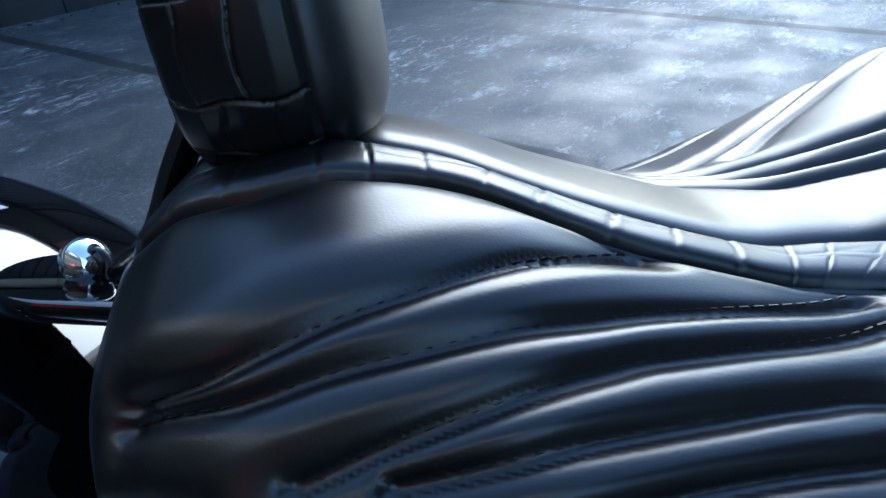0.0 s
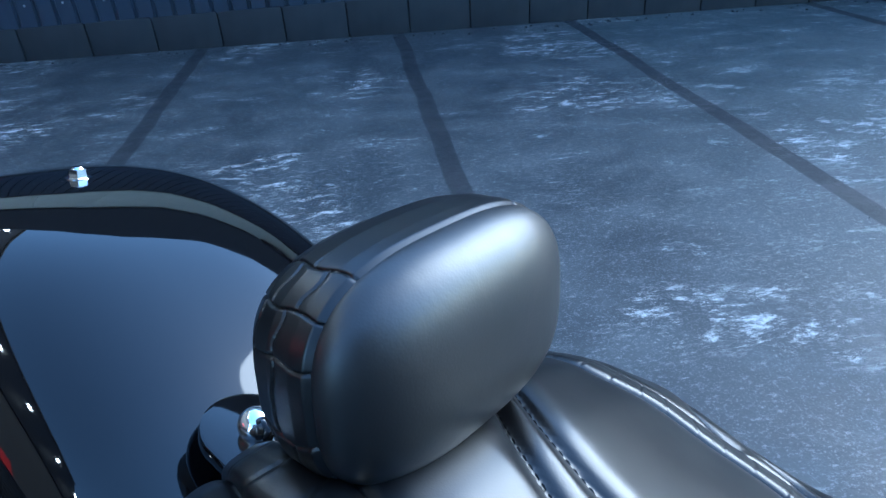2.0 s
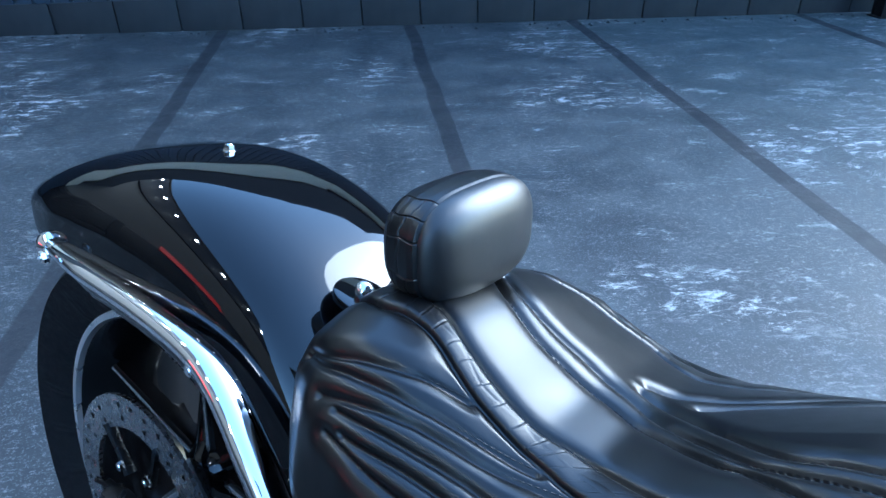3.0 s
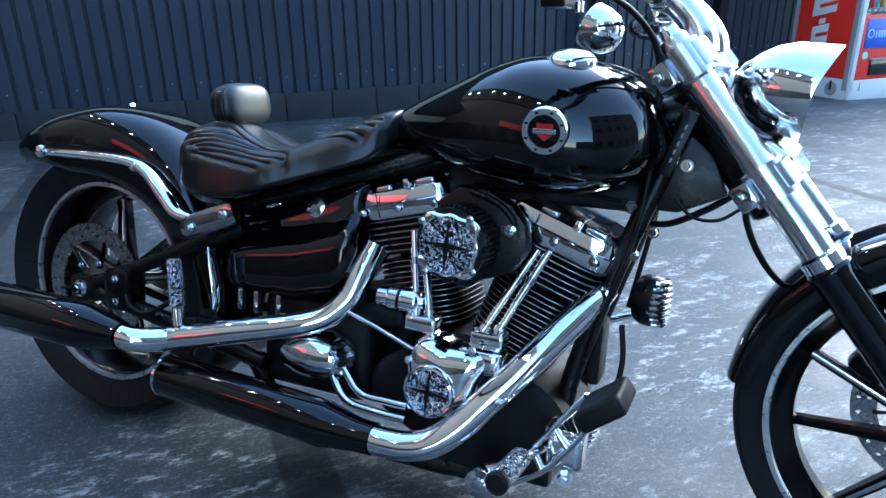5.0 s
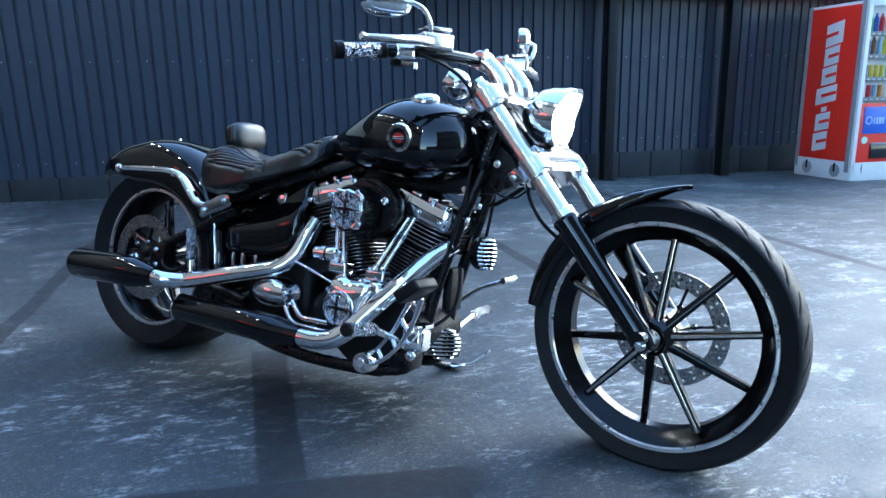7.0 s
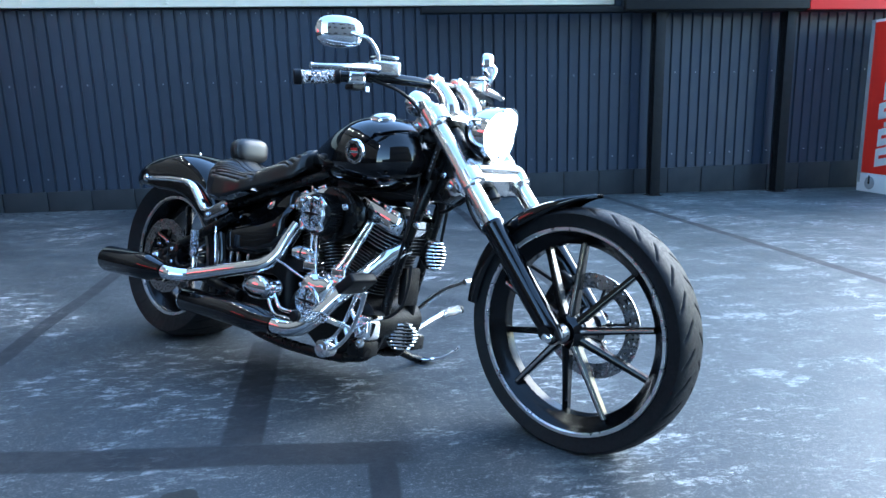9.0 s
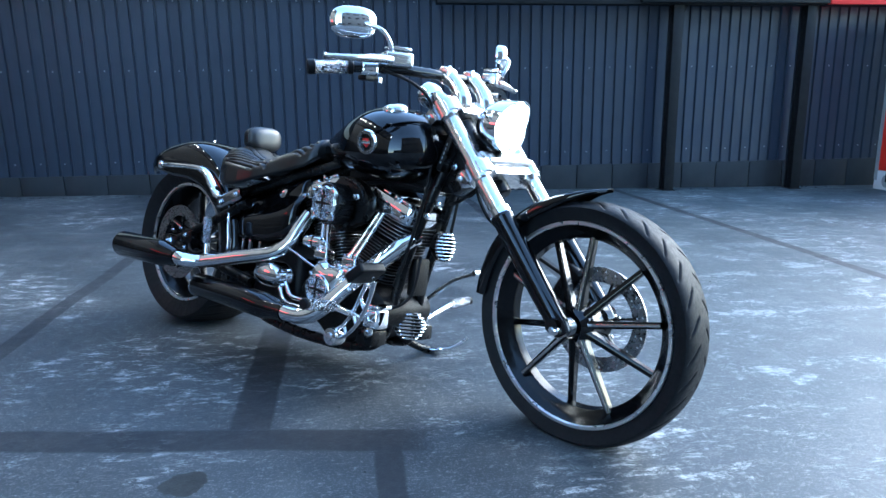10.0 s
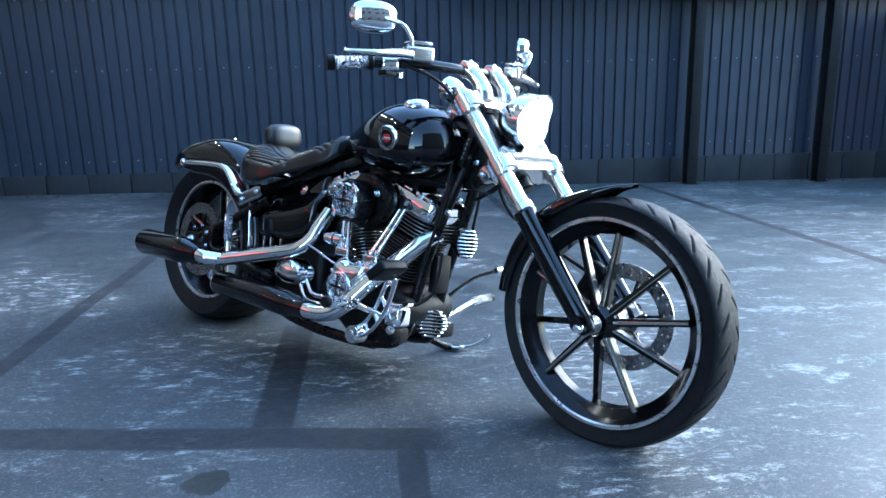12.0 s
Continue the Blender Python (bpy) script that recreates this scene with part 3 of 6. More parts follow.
        for i in range(11):
            part("price_button", box(0.10 + 0.07 * i, -0.004, z - 0.022, 0.03, 0.008, 0.018, 0.002), WHITEPLASTIC, sh)
    part("window_glass", box(W / 2, -0.012, 1.27, W - 0.10, 0.004, 0.92, 0), glass_clear(), t, "clear display window").visible_shadow = False
    part("advert_panel", box(0.24, -0.024, 0.63, 0.30, 0.008, 0.27, 0.003), BLUEPAINT, t, "blue panel with pale plain bars")
    print_blue = material("pale_blue_print", (0.35, 0.5, 0.8), 0.4)
    part("emblem", lathe([(0.030, -0.001), (0.042, -0.001), (0.042, 0.001), (0.030, 0.001)], 24, centre=(0.150, -0.029, 0.63)), print_blue, t, "pale plain ring")
    for k, w in enumerate((0.016, 0.026, 0.030, 0.026)):
        part("print_bar", box(0.215 + 0.036 * k, -0.029, 0.625, w, 0.002, 0.065, 0.0005), print_blue, t)
    part("coin_slot", box(0.66, -0.026, 0.74, 0.14, 0.02, 0.055, 0.005), DARKPOST, t)
    part("coin_button", box(0.60, -0.03, 0.71, 0.03, 0.02, 0.05, 0.006), GREYPAINT, t)
    part("notice", box(0.585, -0.025, 0.62, 0.085, 0.006, 0.11, 0.002), WHITEPLASTIC, t, "white notice plate")
    part("round_sticker", lathe([(0.0, -0.002), (0.036, -0.002), (0.037, 0.002)], 24, centre=(0.13, -0.022, 0.43)), material("pale_green", (0.45, 0.7, 0.6), 0.4), t)
    part("delivery_flap", box(0.42, -0.026, 0.31, 0.42, 0.02, 0.14, 0.006), DARKGLASS, t, "dark delivery flap")
    part("flap_rail", box(0.42, -0.032, 0.39, 0.44, 0.03, 0.022, 0.005), GREYPAINT, t)
    part("lock", lathe([(0.0, -0.012), (0.018, -0.012), (0.022, 0.0)], 18, centre=(0.82, -0.02, 0.44)), DARKPOST, t)
    return t


def glass_clear():
    m = bpy.data.materials.new("clear_glass")
    m.use_nodes = True
    b = m.node_tree.nodes["Principled BSDF"]
    b.inputs["Transmission Weight"].default_value = 1.0
    b.inputs["Roughness"].default_value = 0.0
    b.inputs["IOR"].default_value = 1.05
    return m


vending_machine()


def fence():
    a, b = Vector((7.50, 3.25, 0)), Vector((8.9, 1.6, 0))
    t = thing("metal_fence", "galvanised metal bar fence beside the vending machine", "fence")
    n = 22
    bar = None
    for i in range(n + 1):
        p = a.lerp(b, i / n)
        z = floor_z(p.x, p.y)
        at = Matrix.Translation((p.x, p.y, z))
        if i % 8 == 0:
            part("fence_post", box(0, 0, 0.45, 0.05, 0.05, 0.92, 0.006), GALV, t, m=at)
        elif bar is None:
            bar = part("bar", rod((0, 0, 0.08), (0, 0, 0.82), 0.013, 10), GALV, t, m=at)
        else:
            again(bar, at)
    for h in (0.08, 0.82, 0.90):
        part("rail", rod(a + Vector((0, 0, floor_z(a.x, a.y) + h)), b + Vector((0, 0, floor_z(b.x, b.y) + h)), 0.02, 10), GALV, t)


fence()


def parked_car():
    t = thing("parked_car", "dark blue parked car seen past the fence", "car", Matrix.Translation((12.2, 6.4, floor_z(9, 6.4))) @ Matrix.Rotation(radians(60), 4, 'Z'))
    sec = []
    for x, w, zl, zh in ((-2.1, 0.70, 0.45, 0.80), (-2.05, 0.80, 0.30, 0.95), (-1.3, 0.86, 0.25, 1.02), (-0.8, 0.86, 0.22, 1.42), (0.7, 0.86, 0.22, 1.46), (1.6, 0.86, 0.25, 1.05), (2.1, 0.80, 0.30, 0.98), (2.16, 0.70, 0.42, 0.85)):
        row = []
        for k in np.linspace(0, math.tau, 28, endpoint=False):
            c, s = math.cos(k), math.sin(k)
            row.append((x, w * np.sign(c) * abs(c) ** 0.5, (zl + zh) / 2 + (zh - zl) / 2 * np.sign(s) * abs(s) ** 0.6))
        sec.append(row)
    part("body", grid(sec, closed_v=True, cap=True), CARBLUE, t)
    for x in (-1.35, 1.35):
        for y in (-0.78, 0.78):
            w = part("wheel", lathe([(0.0, -0.09), (0.2, -0.09), (0.30, -0.1), (0.32, -0.05), (0.32, 0.05), (0.30, 0.1), (0.0, 0.09)], 28, centre=(x, y, 0.32)), RUBBER, t)
    part("rear_window", box(-1.1, 0, 1.2, 0.02, 1.3, 0.32, 0.01, m=Matrix.Rotation(0, 4, 'Y')), DARKGLASS, t)
    part("number_plate", box(-2.13, 0, 0.62, 0.02, 0.33, 0.165, 0.004), WHITEPLASTIC, t, "blank pale plate")
    for s in (-1, 1):
        part("tail_light", box(-2.08, s * 0.62, 0.80, 0.06, 0.22, 0.14, 0.02), REDLENS, t)


parked_car()


def house(name, label, x, y, w, d, h, wallmat, turn=0.0, floors=2, red=False):
    """A plain street building that shuts the far side of the yard."""
    t = thing(name, label, "building", Matrix.Translation((x, y, floor_z(x, y) - 0.02)) @ Matrix.Rotation(radians(turn), 4, 'Z'))
    part("wall", box(0, 0, h / 2, w, d, h, 0.01), wallmat, t)
    part("roof", box(0, 0, h + 0.12, w + 0.5, d + 0.5, 0.24, 0.02), GREYWALL, t)
    n = max(2, int(w / 2.2))
    for f in range(floors):
        for i in range(n):
            wx = -w / 2 + (i + 0.5) * w / n
            wz = 1.6 + f * h / floors
            win = part("window", box(wx, d / 2 + 0.01, wz, 1.25, 0.06, 1.2, 0.01), DARKPOST, t)
            part("pane", box(wx, d / 2 + 0.035, wz, 1.1, 0.03, 1.05, 0.004), SATIN, win)
    if red:
        part("door", box(0.6, d / 2 + 0.03, 1.05, 2.2, 0.06, 2.1, 0.01), REDSIGN, t, "red roller door")
    return t


LAMPGLOW = material("lamp_bulb", (0.9, 0.9, 0.85), 0.3, emit=((1.0, 0.95, 0.85), 40.0))


def shop(x, y0, y1, h):
    """The shop along the side of the yard: dark ground floor, red sign band, beige wall, dark parapet with sign lamps."""
    t = thing("shop_building", "beige shop, red sign, row of sign lamps above", "building", Matrix.Translation((x, 0, floor_z(x, 0) - 0.05)))
    mid, w = (y0 + y1) / 2, y1 - y0
    part("wall", box(-2.0, mid, h / 2, 4.0, w, h, 0.01), PLASTER, t, "beige rendered wall")
    part("shop_front", box(0.03, mid, 0.92, 0.10, w - 0.3, 1.84, 0.01), DARKPOST, t, "dark shop front")
    y = y0 + 0.6
    while y < y1 - 1.6:
        d = part("roller_door", box(0.09, y + 0.8, 0.92, 0.04, 1.5, 1.76, 0.006), SATIN, t, "dark roller door")
        for k in range(8):
            part("slat", box(0.115, y + 0.8, 0.16 + 0.21 * k, 0.02, 1.46, 0.16, 0.008), DARKPOST, d)
        y += 1.75
    part("sign_band", box(0.10, -0.9, 2.12, 0.16, 1.7, 0.50, 0.01), REDSIGN, t, "red sign panel")
    part("parapet", box(0.06, mid, h - 1.75, 0.16, w, 3.5, 0.02), DARKPOST, t, "dark sheet parapet")
    part("roof", box(-1.9, mid, h + 0.06, 4.3, w + 0.2, 0.12, 0.02), GREYWALL, t)
    y = y0 + 0.7
    while y < y1 - 0.4:
        arm = part("lamp_arm", tube([(0.12, y, h - 2.0), (0.40, y, h - 1.86), (0.62, y, h - 1.92)], 0.02, 8, smooth=4), DARKPOST, t)
        part("bulb", lathe([(0.0, -0.11), (0.07, -0.09), (0.10, -0.03), (0.10, 0.03), (0.05, 0.10), (0.0, 0.11)][::-1], 14, axis='z', centre=(0.66, y, h - 2.04)), LAMPGLOW, arm, "lit sign lamp")
        y += 2.1
    return t


# shop and office heights and reach are also set to block sky light
shop(-4.7, -6.6, 13.0, 9.0)
house("low_building", "low grey building across the street", -8.0, -30.0, 16.0, 6.0, 4.5, GREYWALL, -8, 1)
house("office_building", "grey three-storey office building across the street", 5.5, -14.5, 15.0, 6.0, 11.0, GREYWALL, 6, 3)

# ---------------------------------------------------------------- the motorcycle
HEAD, LEAN = -45.7, 12.0
BIKE = Matrix.Translation((0.0643, 0.0667, 0.0)) @ Matrix.Rotation(radians(HEAD), 4, 'Z') @ Matrix.Rotation(radians(-LEAN), 4, 'X')
bike = thing("motorcycle", "black and chrome cruiser motorcycle leaning on its side stand", "motorcycle", BIKE)

RAKE = radians(39.0)
PIVOT = Vector((1.30, 0.0, 0.76))
STEER = Matrix.Translation(PIVOT + Vector((0, 0.028, 0))) @ Matrix.Rotation(radians(-8.3), 4, Vector((-math.sin(RAKE), 0, math.cos(RAKE)))) @ Matrix.Translation(-PIVOT)


def tyre(R, half, rim, groove_n):
    """A round-shouldered road tyre with curved tread cuts."""
    prof = []
    for a in np.linspace(-1, 1, 41):
        y = half * math.sin(a * 1.32) / math.sin(1.32)
        crown = math.cos(a * 1.32)
        r = R - (R - rim) * 0.42 * (1 - crown) ** 1.25
        prof.append((r, y))
    inner = [(rim + 0.012, half * 0.86), (rim - 0.004, half * 0.74)]
    prof = [(r, -y) for r, y in reversed(inner)] + prof + inner
    n = 900
    rows = []
    for i, a in enumerate(np.linspace(0, math.tau, n, endpoint=False)):
        row = []
        for r, y in prof:
            q = (a * groove_n / math.tau + 1.1 * abs(y) / half) % 1.0
            s = (a * groove_n / math.tau + 0.5 + 1.1 * abs(y) / half) % 1.0
            band = math.exp(-((abs(y) / half - 0.56) / 0.30) ** 6)
            cut = 0.006 * band * math.exp(-(((q if y < 0 else s) - 0.5) / 0.055) ** 2)
            rr = r - cut
            row.append((rr * math.cos(a), y, rr * math.sin(a)))
        rows.append(row)
    v, f = grid(rows, closed_u=True)
    return v, [q[::-1] for q in f]


def spoke_mesh(r0, r1, y_in, y_out, w):
    """One blade spoke: black flanks, machined edge on the outer face."""
    bm = bmesh.new()
    rows = []
    for k in range(9):
        t = k / 8
        r = r0 + (r1 - r0) * t
        y = y_in + (y_out - y_in) * t
        ww = w * (1.0 + 0.35 * (1 - t) ** 2)
        dp = 0.030 - 0.010 * t
        rows.append([bm.verts.new((r, y + dp * 0.5 * sy, ww * sx)) for sx, sy in ((-0.5, -0.7), (-0.20, -1.0), (0.20, -1.0), (0.5, -0.7), (0.42, 1.0), (-0.42, 1.0))])
    for a, b in zip(rows, rows[1:]):
        for i in range(6):
            f = bm.faces.new((a[i], a[(i + 1) % 6], b[(i + 1) % 6], b[i]))
            f.material_index = 1 if i == 1 else 0
    bm.faces.new(rows[0])
    bm.faces.new(rows[-1][::-1])
    bmesh.ops.recalc_face_normals(bm, faces=bm.faces[:])
    return bm


def wheel(name, label, centre, R, half, rim, groove_n, spokes, m, disc_y, phase):
    at = m @ Matrix.Translation(centre)
    h = half * 0.80 if half > 0.1 else half * 0.84
    prof = [(rim + 0.002, -h), (rim - 0.004, -h - 0.001), (rim - 0.010, -h + 0.004), (rim - 0.016, -h + 0.012), (rim - 0.030, -h * 0.55), (rim - 0.044, -h * 0.3),
            (rim - 0.046, h * 0.3), (rim - 0.030, h * 0.55), (rim - 0.016, h - 0.012), (rim - 0.010, h - 0.004), (rim - 0.004, h + 0.001), (rim + 0.002, h)]
    w = part(name, lathe(prof[::-1], 96), WHEELBLACK, bike, label, m=at)
    part("tyre", tyre(R, half, rim, groove_n), RUBBER, w, "black road tyre", sharp=30)
    for s in (-1, 1):
        part("rim_line", lathe([(rim + 0.002, s * (h - 0.001)), (rim + 0.001, s * (h + 0.0048)), (rim - 0.0072, s * (h + 0.0048)), (rim - 0.0095, s * (h - 0.002))][::s], 96), RIMLINE, w, "bright machined rim edge")
    part("hub", lathe([(0.0, -0.062), (0.03, -0.062), (0.034, -0.055), (0.046, -0.045), (0.050, -0.02), (0.042, 0.0), (0.050, 0.03), (0.055, 0.055), (0.0, 0.056)][::-1], 40), BLACK, w)
    sp = None
    for k in range(spokes):
        a = phase + math.tau * k / spokes
        q = Matrix.Rotation(-a, 4, 'Y')
        y_out = -h * 0.62 if k % 2 == 0 else h * 0.35
        if sp is None:
            sp = part("spoke", spoke_mesh(0.040, rim - 0.035, -0.034, y_out, 0.017), [WHEELBLACK, BRIGHT], w, "black blade spoke with a polished edge", m=q)
        elif k == 1:
            plain = part("spoke", spoke_mesh(0.040, rim - 0.035, -0.034, y_out, 0.017), [WHEELBLACK, WHEELBLACK], w, "black blade spoke", m=q)
        else:
            again(plain if k % 2 else sp, q)
    r0, r1 = 0.105, 0.146
    d = part("brake_disc", lathe([(r0, disc_y - 0.0025), (r1, disc_y - 0.0025), (r1, disc_y + 0.0025), (r0, disc_y + 0.0025), (r0, disc_y - 0.0025)], 72), DISC, w, "drilled steel brake disc", sharp=20)
    for k in range(6):
        a = math.tau * k / 6 + 0.2
        c, s = math.cos(a), math.sin(a)
        part("disc_arm", tube([(0.045 * c, disc_y, 0.045 * s), (0.08 * c, disc_y, 0.08 * s), (0.112 * c, disc_y, 0.112 * s)], [0.008, 0.006, 0.008], 8, flat=0.6), SATIN, d)
        bolt("disc_bolt", (0.058 * c, disc_y + (0.004 if disc_y > 0 else -0.004), 0.058 * s), (0, 1 if disc_y > 0 else -1, 0), 0.006, 0.006, d)
    return w


FW = Vector((1.7097, 0.0, 0.3125))
front_wheel = wheel("front_wheel", "tall black spoked front wheel", FW, 0.3265, 0.060, 0.2735, 30, 10, STEER, 0.072, 0.192)
rear_wheel = wheel("rear_wheel", "wide black spoked rear wheel", Vector((0, 0, 0.322)), 0.3245, 0.122, 0.237, 26, 10, Matrix.Identity(4), -0.132, 0.2)


def fork():
    d = Vector((math.sin(RAKE), 0, -math.cos(RAKE)))
    ax = FW.copy()
    for s in (-1, 1):
        y = s * 0.112
        a = Vector((ax.x, y, ax.z)) - d * 0.012

        def at(k):
            return a - d * k
        up = part("fork_tube", tube([at(0.25), at(0.35), at(0.745), at(0.75)], [0.0255, 0.0255, 0.0255, 0.0225], 28), BRIGHT, bike, "polished fork tube", m=STEER)
        part("fork_cap", tube([at(0.748), at(0.752), at(0.765), at(0.767)], [0.021, 0.020, 0.019, 0.012], 20), CHROME, up)
        sl = part("fork_slider", tube([at(-0.035), at(-0.03), at(-0.01), at(0.03), at(0.10), at(0.315), at(0.325), at(0.330), at(0.338)], [0.012, 0.022, 0.027, 0.029, 0.031, 0.031, 0.034, 0.034, 0.028], 28),
                  BLACK, bike, "gloss black fork slider", m=STEER)
        part("slider_seal", tube([at(0.332), at(0.334), at(0.352), at(0.356)], [0.028, 0.032, 0.032, 0.027], 24), CHROME, sl)
        bolt("axle_nut", (ax.x, y + s * 0.028, ax.z), (0, s, 0), 0.011, 0.012, sl)
        part("axle_spacer", lathe([(0.0, -0.0), (0.024, 0.0), (0.024, 0.03), (0.0, 0.03)][::-1], 24, centre=(ax.x, s * 0.088 - 0.015, ax.z)), STEEL, sl)
        part("pinch_lug", tube([at(0.0) + Vector((0, s * 0.01, 0)), at(0.0) + Vector((0, s * 0.034, 0))], [0.024, 0.019], 20), BLACK, sl)
    # yokes
    for k, z, wide, mat in ((0.715, 0.048, 0.14, BRIGHT), (0.495, 0.046, 0.14, BRIGHT)):
        mid = Vector((ax.x, 0, ax.z)) - d * k
        nrm = -d
        side = Vector((0, 1, 0))
        fwd = side.cross(nrm)
        rows = []
        outline = []
        for a in np.linspace(0, math.tau, 48, endpoint=False):
            c, s_ = math.cos(a), math.sin(a)
            yy = wide * np.sign(c) * abs(c) ** 0.55
            dd = (0.040 + (0.012 if abs(yy) > 0.085 else 0.0)) * np.sign(s_) * abs(s_) ** 0.6 - 0.012 * (1 - (yy / wide) ** 2)
            outline.append((yy, dd))
        for h, sc in ((-0.5, 0.93), (-0.42, 1.0), (0.42, 1.0), (0.5, 0.93)):
            rows.append([mid + nrm * (h * z) + side * (p * sc) + fwd * (q * sc) for p, q in outline])
        y = part("yoke", grid(rows, closed_v=True, cap=True), mat, bike, "polished fork yoke", m=STEER)
        for s in (-1, 1):
            part("clamp", tube([mid + side * (s * 0.112) - d * (-0.028), mid + side * (s * 0.112) - d * 0.028], [0.0335, 0.0335], 28), mat, y)
            b = mid + side * (s * 0.134) - fwd * 0.036
            part("clamp_lug", box(0, 0, 0, 0.030, 0.034, z * 0.9, 0.004, m=Matrix.Translation(b) @ Matrix.Rotation(-RAKE, 4, 'Y')), SMOKE, y)
            bolt("clamp_bolt", b + Vector((-0.006, s * 0.018, 0)), (0, s, 0), 0.007, 0.007, y)
    part("steering_stem", rod(PIVOT + Vector((0.10, 0, -0.13)), PIVOT + Vector((-0.07, 0, 0.11)), 0.03, 20), SATIN, bike, m=STEER)


fork()


def arch(centre, spans, sections, thick=0.004):
    """A mudguard: crown radius, half width and skirt radius given along the angle."""
    ang, crown, half, skirt = (np.array(k, float) for k in zip(*spans))
    A = np.linspace(ang[0], ang[-1], 60)
    rows = []
    for a in A:
        R, w, sk = np.interp(a, ang, crown), np.interp(a, ang, half), np.interp(a, ang, skirt)
        row = []
        for t in np.linspace(-1, 1, sections):
            s = abs(t)
            if s < 0.6:
                u = s / 0.6
                y = w * math.sin(u * math.pi / 2) ** 0.95
                r = R - (R - sk) * 0.5 * (1 - math.cos(u * math.pi / 2)) ** 1.35
            else:
                u = (s - 0.6) / 0.4
                y = w * (1 + 0.02 * math.sin(u * math.pi))
                r = (R + sk) / 2 - (R - sk) / 2 * u
            row.append((r, math.copysign(y, t)))
        rows.append((a, row))

    def lay(off):
        out = []
        for a, row in rows:
            ra = radians(a)
            out.append([(centre[0] + (r - off) * math.cos(ra), y * (1 - off / max(0.02, abs(y) + 1e-6) if abs(y) > 0.03 else 1), centre[2] + (r - off) * math.sin(ra)) for r, y in row])
        return np.array(out)
    o, i = lay(0.0), lay(thick)
    n, k = o.shape[:2]
    shell = np.concatenate([o, i[:, ::-1]], axis=1)
    v, f = grid(shell, closed_v=True)
    for r in (0, n - 1):
        b = r * 2 * k
        for j in range(k - 1):
            q = (b + j, b + j + 1, b + 2 * k - 2 - j, b + 2 * k - 1 - j)
            f.append(q[::-1] if r == 0 else q)
    bm = bmesh.new()
    vs = [bm.verts.new(p) for p in v]
    for q in f:
        try:
            bm.faces.new([vs[j] for j in q])
        except ValueError:
            pass
    bmesh.ops.recalc_face_normals(bm, faces=bm.faces[:])
    return bm


def mudguards():
    rear = part("rear_fender", arch((0, 0, 0.322), ((14, 0.358, 0.10, 0.30), (28, 0.366, 0.125, 0.275), (43, 0.393, 0.134, 0.268), (61, 0.410, 0.138, 0.264), (77, 0.414, 0.142, 0.262), (90, 0.416, 0.145, 0.262),
                                                   (103, 0.418, 0.146, 0.270), (115, 0.424, 0.145, 0.300), (124, 0.430, 0.136, 0.335), (133, 0.436, 0.112, 0.370), (139, 0.438, 0.085, 0.395)), 41), BLACK, bike, "gloss black rear fender", sharp=60)
    bolt("fender_bolt", (-0.030, 0.008, 0.736), (-0.05, 0, 1), 0.007, 0.008, rear)
    tab = part("seat_tab", plate([(0.027 * math.cos(a) + (0.04 if math.cos(a) > 0 else 0), 0.025 * math.sin(a)) for a in np.linspace(0, math.tau, 40, endpoint=False)], -0.004, 0.004, 0.002,
               m=Matrix.Translation((0.243, -0.047, 0.672)) @ Matrix.Rotation(radians(12), 4, 'Y') @ Matrix.Rotation(radians(90), 4, 'X')), BLACK, rear, "black seat fixing tab")
    part("knob", lathe([(0.0088 * math.cos(q), 0.0088 * math.sin(q) + 0.006) for q in np.linspace(math.pi / 2, -0.75, 14)] + [(0.0065, -0.003), (0.0065, -0.008)], 28, axis='z', centre=(0.2485, -0.049, 0.6755)), CHROME, tab, "chrome fixing knob", sharp=80)
    # chrome struts along the fender sides
    for s in (-1, 1):
        p = [(-0.135, s * 0.150, 0.622), (-0.05, s * 0.157, 0.624), (0.06, s * 0.158, 0.625), (0.15, s * 0.160, 0.620), (0.20, s * 0.163, 0.603), (0.25, s * 0.168, 0.562), (0.29, s * 0.172, 0.528), (0.335, s * 0.176, 0.520)]
        st = part("fender_strut", tube(p, [0.010, 0.0135, 0.0140, 0.0145, 0.0165, 0.018, 0.017, 0.012], 18, smooth=8, flat=0.75), CHROME, bike, "chrome fender strut")
        part("strut_end", lathe([(0.0, -0.012), (0.010, -0.011), (0.015, -0.004), (0.016, 0.004), (0.012, 0.012), (0.0, 0.013)][::-1], 18, axis='x', centre=(-0.140, s * 0.150, 0.622)), CHROME, st)
        for x, z in ((-0.105, 0.624), (0.168, 0.612)):
            bolt("strut_bolt", (x, s * 0.170, z), (0, s, 0), 0.007, 0.006, st)
        br = part("strut_bracket", tube([(0.320, s * 0.183, 0.496), (0.33, s * 0.184, 0.501), (0.44, s * 0.190, 0.545), (0.45, s * 0.190, 0.549)], [0.018, 0.024, 0.024, 0.018], 20, flat=1.0), SMOKE, bike, "chrome bracket plate")
        br.matrix_local = Matrix.Translation((0, s * 0.186, 0)) @ Matrix.Diagonal((1, 0.30, 1, 1)) @ Matrix.Translation((0, -s * 0.186, 0))
        for x, z in ((0.345, 0.506), (0.428, 0.541)):
            bolt("bracket_bolt", (x, s * 0.194, z), (0, s, 0), 0.009, 0.006, bike)
